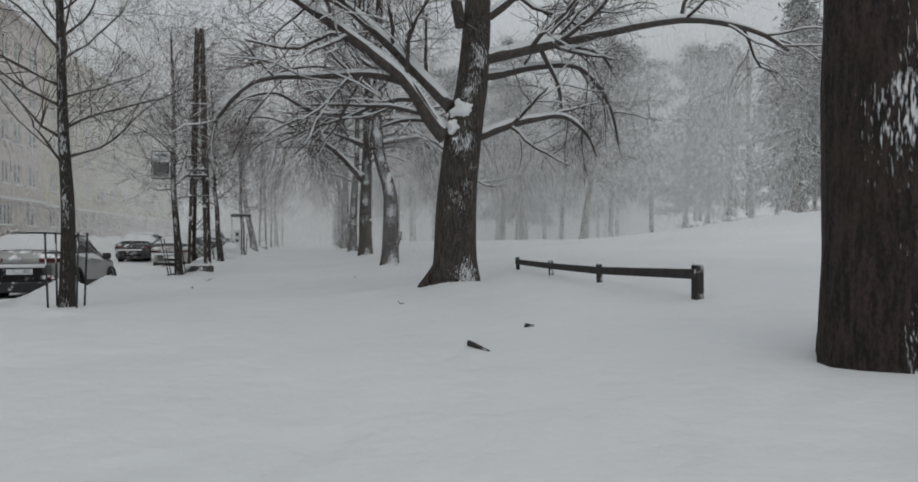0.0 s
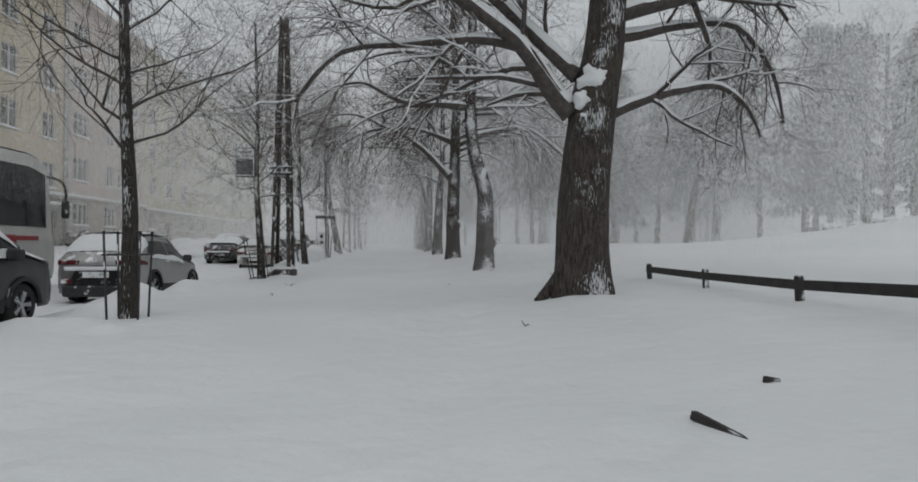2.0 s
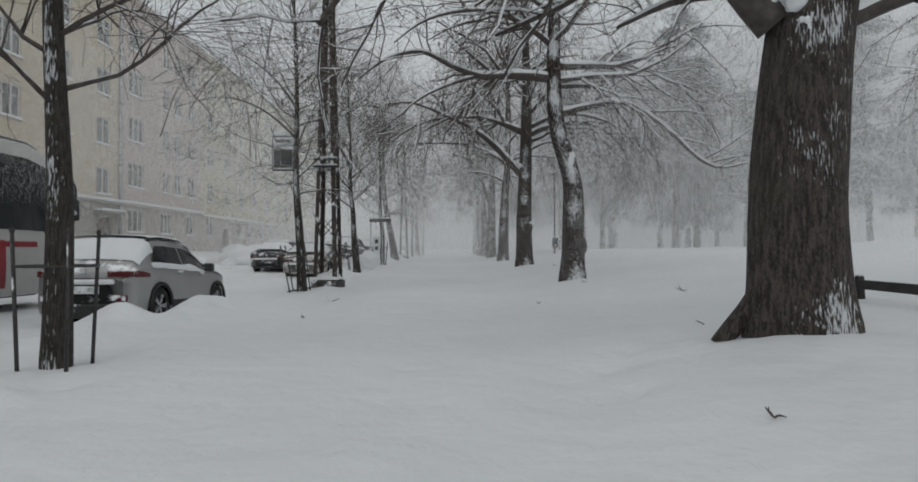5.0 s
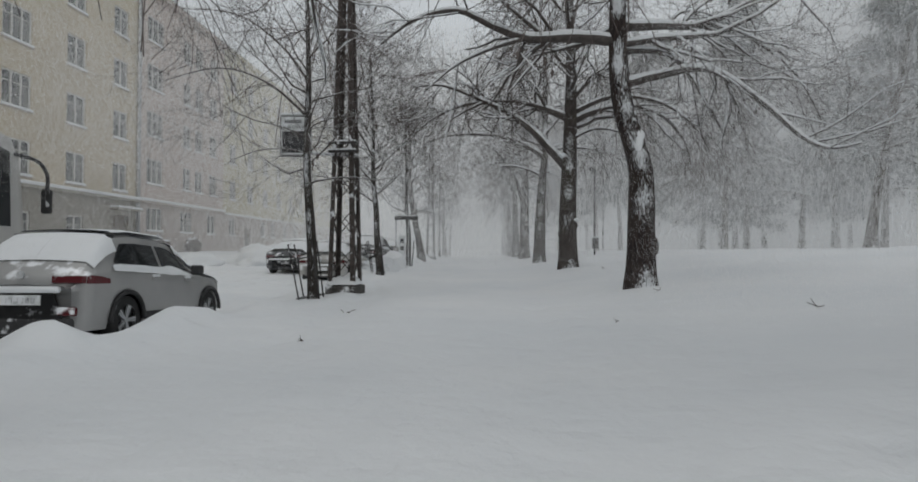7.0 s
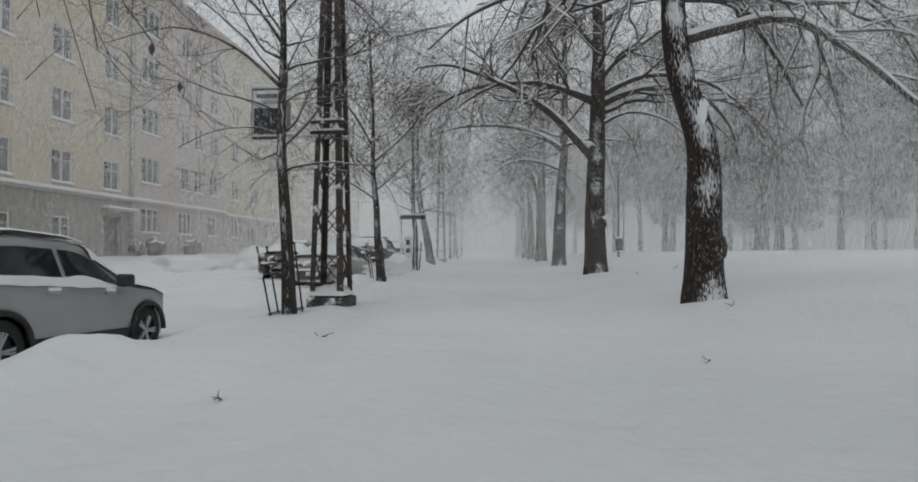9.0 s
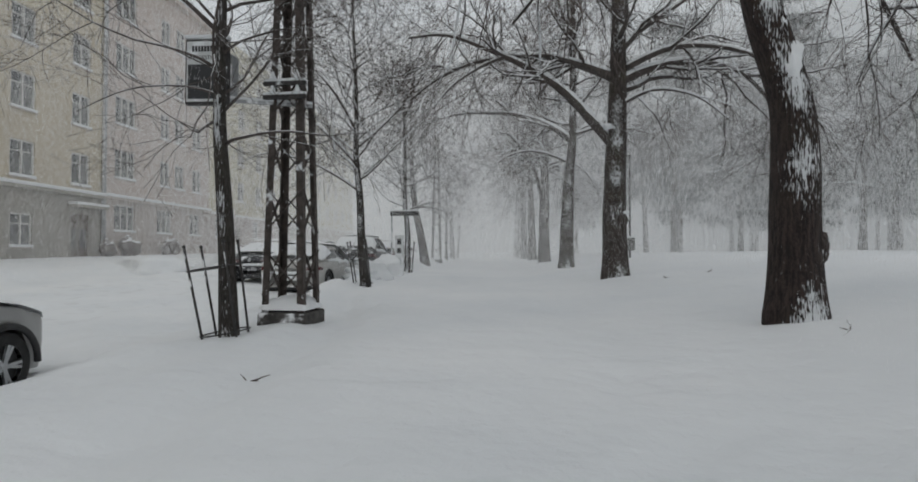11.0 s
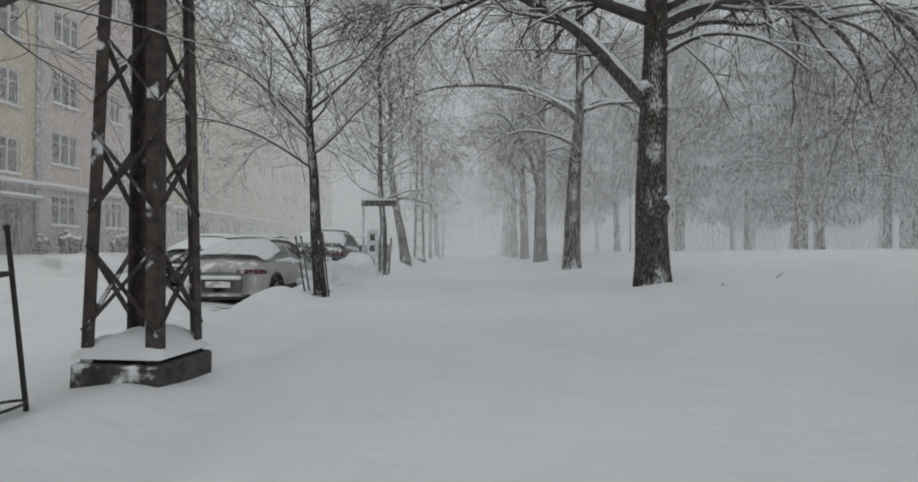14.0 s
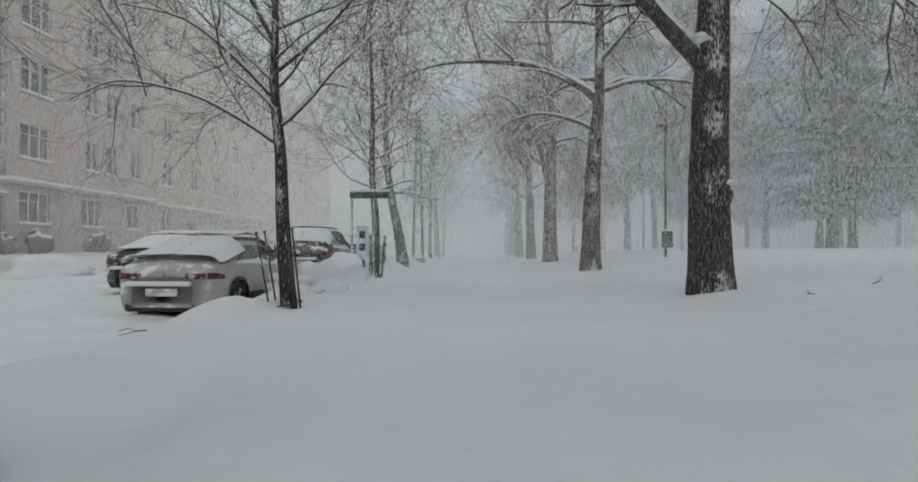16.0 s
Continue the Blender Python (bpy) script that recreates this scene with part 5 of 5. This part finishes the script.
def building(label, y0, y1, wall, base, columns, ground_cols, doors, ledge=4.6, eave=19.6, rise=0.0, ground_sill=2.35):
    """columns: (y, width, leaves) of each upper window; the same on four storeys."""
    root = tagged(new("apartment_building"), label, "building", "apartment buildings")
    rows = [5.75 + rise, 9.2 + rise, 12.65 + rise, 16.1 + rise]
    upper = [(y, z, w, 1.9) for y, w, _ in columns for z in rows]
    pierced("wall", y0, y1, ledge, eave, upper, wall, root)
    lower = [(y, ground_sill, w, 1.75) for y, w, _ in ground_cols] + [(y, 0.2, 1.7, 3.1) for y in doors]
    pierced("ground_floor_wall", y0, y1, -0.5, ledge, lower, base, root)
    for y, w, leaves in columns:
        for z in rows:
            window(root, y, z, w, 1.9, leaves)
    for y, w, leaves in ground_cols:
        window(root, y, ground_sill, w, 1.75, leaves)
    for y in doors:
        bm = bmesh.new()
        box(bm, (FX - 0.32, y - 0.85, -0.3), (FX - 0.24, y + 0.85, 3.3))
        d = part("door", bm, DOOR_M, root, "dark wooden street door")
        for k in (-0.42, 0.42):
            bm = bmesh.new()
            box(bm, (FX - 0.24, y + k - 0.28, 1.3), (FX - 0.22, y + k + 0.28, 2.4), 0.008)
            part("door_pane", bm, PANE_M, d)
    for nm, x0, x1, z0, z1, mt in (("ledge", FX + 0.003, FX + 0.3, ledge - 0.16, ledge + 0.02, base), ("ledge_snow", FX + 0.003, FX + 0.32, ledge + 0.024, ledge + 0.22, SNOW_CAP),
                                   ("cornice", FX - 0.3, FX + 0.45, eave, eave + 0.35, wall)):
        bm = bmesh.new()
        box(bm, (x0, y0 + 0.01, z0), (x1, y1 - 0.01, z1), 0.05)
        part(nm, bm, mt, root)
    bm = bmesh.new()
    q = [bm.verts.new(p) for p in ((FX + 0.5, y0, eave + 0.36), (FX + 0.5, y1, eave + 0.36), (FX - 6, y1, eave + 4.2), (FX - 6, y0, eave + 4.2), (FX - 12, y1, eave + 0.36), (FX - 12, y0, eave + 0.36))]
    bm.faces.new((q[0], q[1], q[2], q[3]))
    bm.faces.new((q[3], q[2], q[4], q[5]))
    bm.faces.new((q[0], q[3], q[5]))
    bm.faces.new((q[1], q[4], q[2]))
    bm.faces.new((q[0], q[5], q[4], q[1]))
    part("roof", bm, SNOW_CAP, root, "roof under snow")
    bm = bmesh.new()
    for a, b in ((y0, y0 + 0.35), (y1 - 0.35, y1)):
        box(bm, (FX - 12, a, -0.5), (FX - 0.36, b, eave))
    box(bm, (FX - 12.3, y0, -0.5), (FX - 12, y1, eave))
    for z in (4.4, 8.0, 11.4, 14.9, 18.6):
        box(bm, (FX - 12, y0 + 0.35, z), (FX - 0.36, y1 - 0.35, z + 0.25))
    part("inner_walls", bm, wall, root)
    return root


building("cream apartment building with snow on its ledges", 4.0, 47.9, PLASTER_Y, BASE_G, [(12.4, 1.6, 2), (16.6, 1.9, 3), (20.8, 1.6, 2), (25, 1.6, 2), (29.2, 1.9, 3), (33.2, 1.5, 2), (37.3, 1.95, 3), (41.7, 1.6, 2), (45.9, 1.5, 2)],
         [(29.2, 1.9, 3), (33.2, 1.5, 2), (37.3, 1.95, 2), (41.7, 1.4, 2)], [46.05], 4.45, rise=-0.88, ground_sill=1.3)
building("rosy apartment building with snow on its ledges", 47.9, 61.2, PLASTER_P, BASE_P, [(50.0, 2.1, 3), (54.6, 1.2, 2), (56.6, 1.3, 2), (59.2, 1.4, 2)], [(50.0, 2.1, 3), (54.6, 1.9, 3), (58.9, 1.5, 2)], [], 4.5)
building("pale yellow apartment building fading into snowfall", 61.2, 112, PLASTER_L, BASE_P, [(63.3 + 4.2 * k, 1.4, 2) for k in range(12)], [(63.2, 1.4, 2), (71, 1.3, 2), (74, 1.3, 2), (78, 1.3, 2), (82, 1.3, 2), (86, 1.3, 2)], [67.0], 4.3)
bm = bmesh.new()
box(bm, (FX + 0.003, 44.9, 3.62), (FX + 0.6, 47.6, 3.76), 0.02)
canopy = tagged(part("entrance_canopy", bm, BASE_G), "grey slab canopy with snow over a street door", "canopy")
bm = bmesh.new()
box(bm, (FX + 0.003, 44.9, 3.764), (FX + 0.62, 47.62, 3.92), 0.05)
part("snow_cap", bm, SNOW_CAP, canopy, "even layer of snow")
t = Tubes()
t.add([Vector((FX + 0.14, 47.75, z)) for z in (0.2, 6, 12, 19.6)], [0.13] * 4, 10)
tagged(mesh_object("drainpipe", t.v, t.f, ZINC), "grey drainpipe between two house fronts", "drainpipe")
for k, y in enumerate((49.2, 53.8, 47.0)):
    b = tagged(clump("bush", random.Random(300 + k), (FX + 0.95, y, ground_z(FX + 0.95, y) + 0.45), 0.62 if k < 2 else 0.45, 1.1, TWIG), "dark clipped bush before the house wall", "bush", "bushes")


# ---- blowing snow in the air ----
def falling_snow(seed):
    """Fine wind-drawn flakes, evenly strewn in gusts one behind another round the path to build up haze; farther gusts
    are coarser.
    """
    r = np.random.default_rng(seed)
    places, across, sizes, slim = [], [], [], []  # slim: flakes narrower towards the house side

    def strewn(length, height, unit, cover):
        """Jittered places on a sheet of length x height, enough for the cover."""
        cell = unit * math.sqrt(0.9 / cover)
        g, h = np.meshgrid(np.arange(0, length, cell), np.arange(0, height, cell))
        g, h = g.ravel(), h.ravel()
        return g + r.uniform(0, cell, len(g)), h + r.uniform(0, cell, len(h))

    for dist, cover in GUSTS:
        unit = (0.001 if dist < 40 else 0.0018) * dist
        # round the far end, then back along the right side
        right = max(0.0, 20 - 0.7 * dist) if dist > 10 else 0.0
        larc, rarc = radians(60 if dist < 32 else 36) * dist, radians(72 if dist < 40 else 48) * dist
        g, h = strewn(larc + rarc + right, 0.505 * dist, unit, cover)
        g, h = g - larc, h - 0.06 * dist
        depth = dist + r.uniform(-0.15, 0.15, len(g)) * dist
        # the straight side begins where the arc reaches its full turn
        ang = np.clip(g, -larc, rarc) / dist
        back = np.maximum(g - rarc, 0)
        places.append(np.stack([-1.6 + depth * np.sin(ang) + 0.1 * back, 20 + depth * np.cos(ang) - back, 1.1 + h], 1))
        across.append(ang)
        sizes.append(np.full(len(g), unit))
        slim.append(1 - 0.5 * np.clip((-ang - 0.2) / 0.35, 0, 1))
    # drifts beside the path and over the park, added to haze the trees behind
    for x0, x1, y0, y1, z0, z1, unit, cover in DRIFTS:
        g, h = strewn(x1 - x0, z1 - z0, unit, cover)
        stays = r.random(len(g)) < np.minimum(np.minimum(g, x1 - x0 - g) / 1.1, (h + 0.15) / 0.8)
        g, h = g[stays], h[stays]
        places.append(np.stack([x0 + g, r.uniform(y0, y1, len(g)), z0 + h], 1))
        across.append(np.zeros(len(g)))
        sizes.append(np.full(len(g), unit))
        slim.append(np.ones(len(g)))
    p, ang, unit, slim = np.concatenate(places), np.concatenate(across), np.concatenate(sizes), np.concatenate(slim)
    keep = (p[:, 2] > 0.35) & (p[:, 0] > FX + 0.4)
    p, ang, unit, slim = p[keep], ang[keep], unit[keep], slim[keep]
    n = len(p)
    ang = ang + r.uniform(-0.6, 0.6, n)
    lean, bow = r.uniform(-0.4, 0.4, n), r.uniform(-0.15, 0.15, n)
    half = (3.2 * unit * r.uniform(0.7, 1.3, n))[:, None]
    along = np.stack([np.sin(lean) * np.cos(ang), -np.sin(lean) * np.sin(ang) + bow, np.cos(lean)], 1) * half
    wide = np.stack([np.cos(ang), -np.sin(ang), np.zeros(n)], 1) * (0.14 * unit * slim * r.uniform(0.8, 1.2, n))[:, None]
    co = np.stack([p - along - wide, p - along + wide, p + along], 1).reshape(-1, 3)
    me = bpy.data.meshes.new("falling_snow")
    me.vertices.add(3 * n)
    me.vertices.foreach_set("co", co.ravel())
    me.loops.add(3 * n)
    me.loops.foreach_set("vertex_index", np.arange(3 * n, dtype=np.int32))
    me.polygons.add(n)
    me.polygons.foreach_set("loop_start", np.arange(0, 3 * n, 3, dtype=np.int32))
    me.update(calc_edges=True)
    m = bpy.data.materials.new("airborne_snow")
    m.use_nodes = True
    nn, ll = m.node_tree.nodes, m.node_tree.links
    nn.remove(nn["Principled BSDF"])
    df, tl, mx = nn.new("ShaderNodeBsdfDiffuse"), nn.new("ShaderNodeBsdfTranslucent"), nn.new("ShaderNodeMixShader")
    df.inputs[0].default_value = tl.inputs[0].default_value = (0.99, 0.99, 0.99, 1)
    ll.new(df.outputs[0], mx.inputs[1])
    ll.new(tl.outputs[0], mx.inputs[2])
    ll.new(mx.outputs[0], nn["Material Output"].inputs[0])
    me.materials.append(m)
    return tagged(new("falling_snow", me), "dense fine snow blowing through the air", "snow", kind="stuff")


DRIFTS = [(1.0, 8.0, 13.5, 18.0, 0.1, 7.2, 0.0063, 0.25), (-9.0, -3.2, 14.0, 18.5, 1.9, 7.2, 0.0063, 0.25), (8.0, 27.0, 17.0, 20.0, 0.6, 10.0, 0.017, 0.35)]
GUSTS = [(7.5, 0.04), (12, 0.09), (18.5, 0.2), (28, 0.38), (41, 0.55), (58, 0.75)]
falling_snow(7)
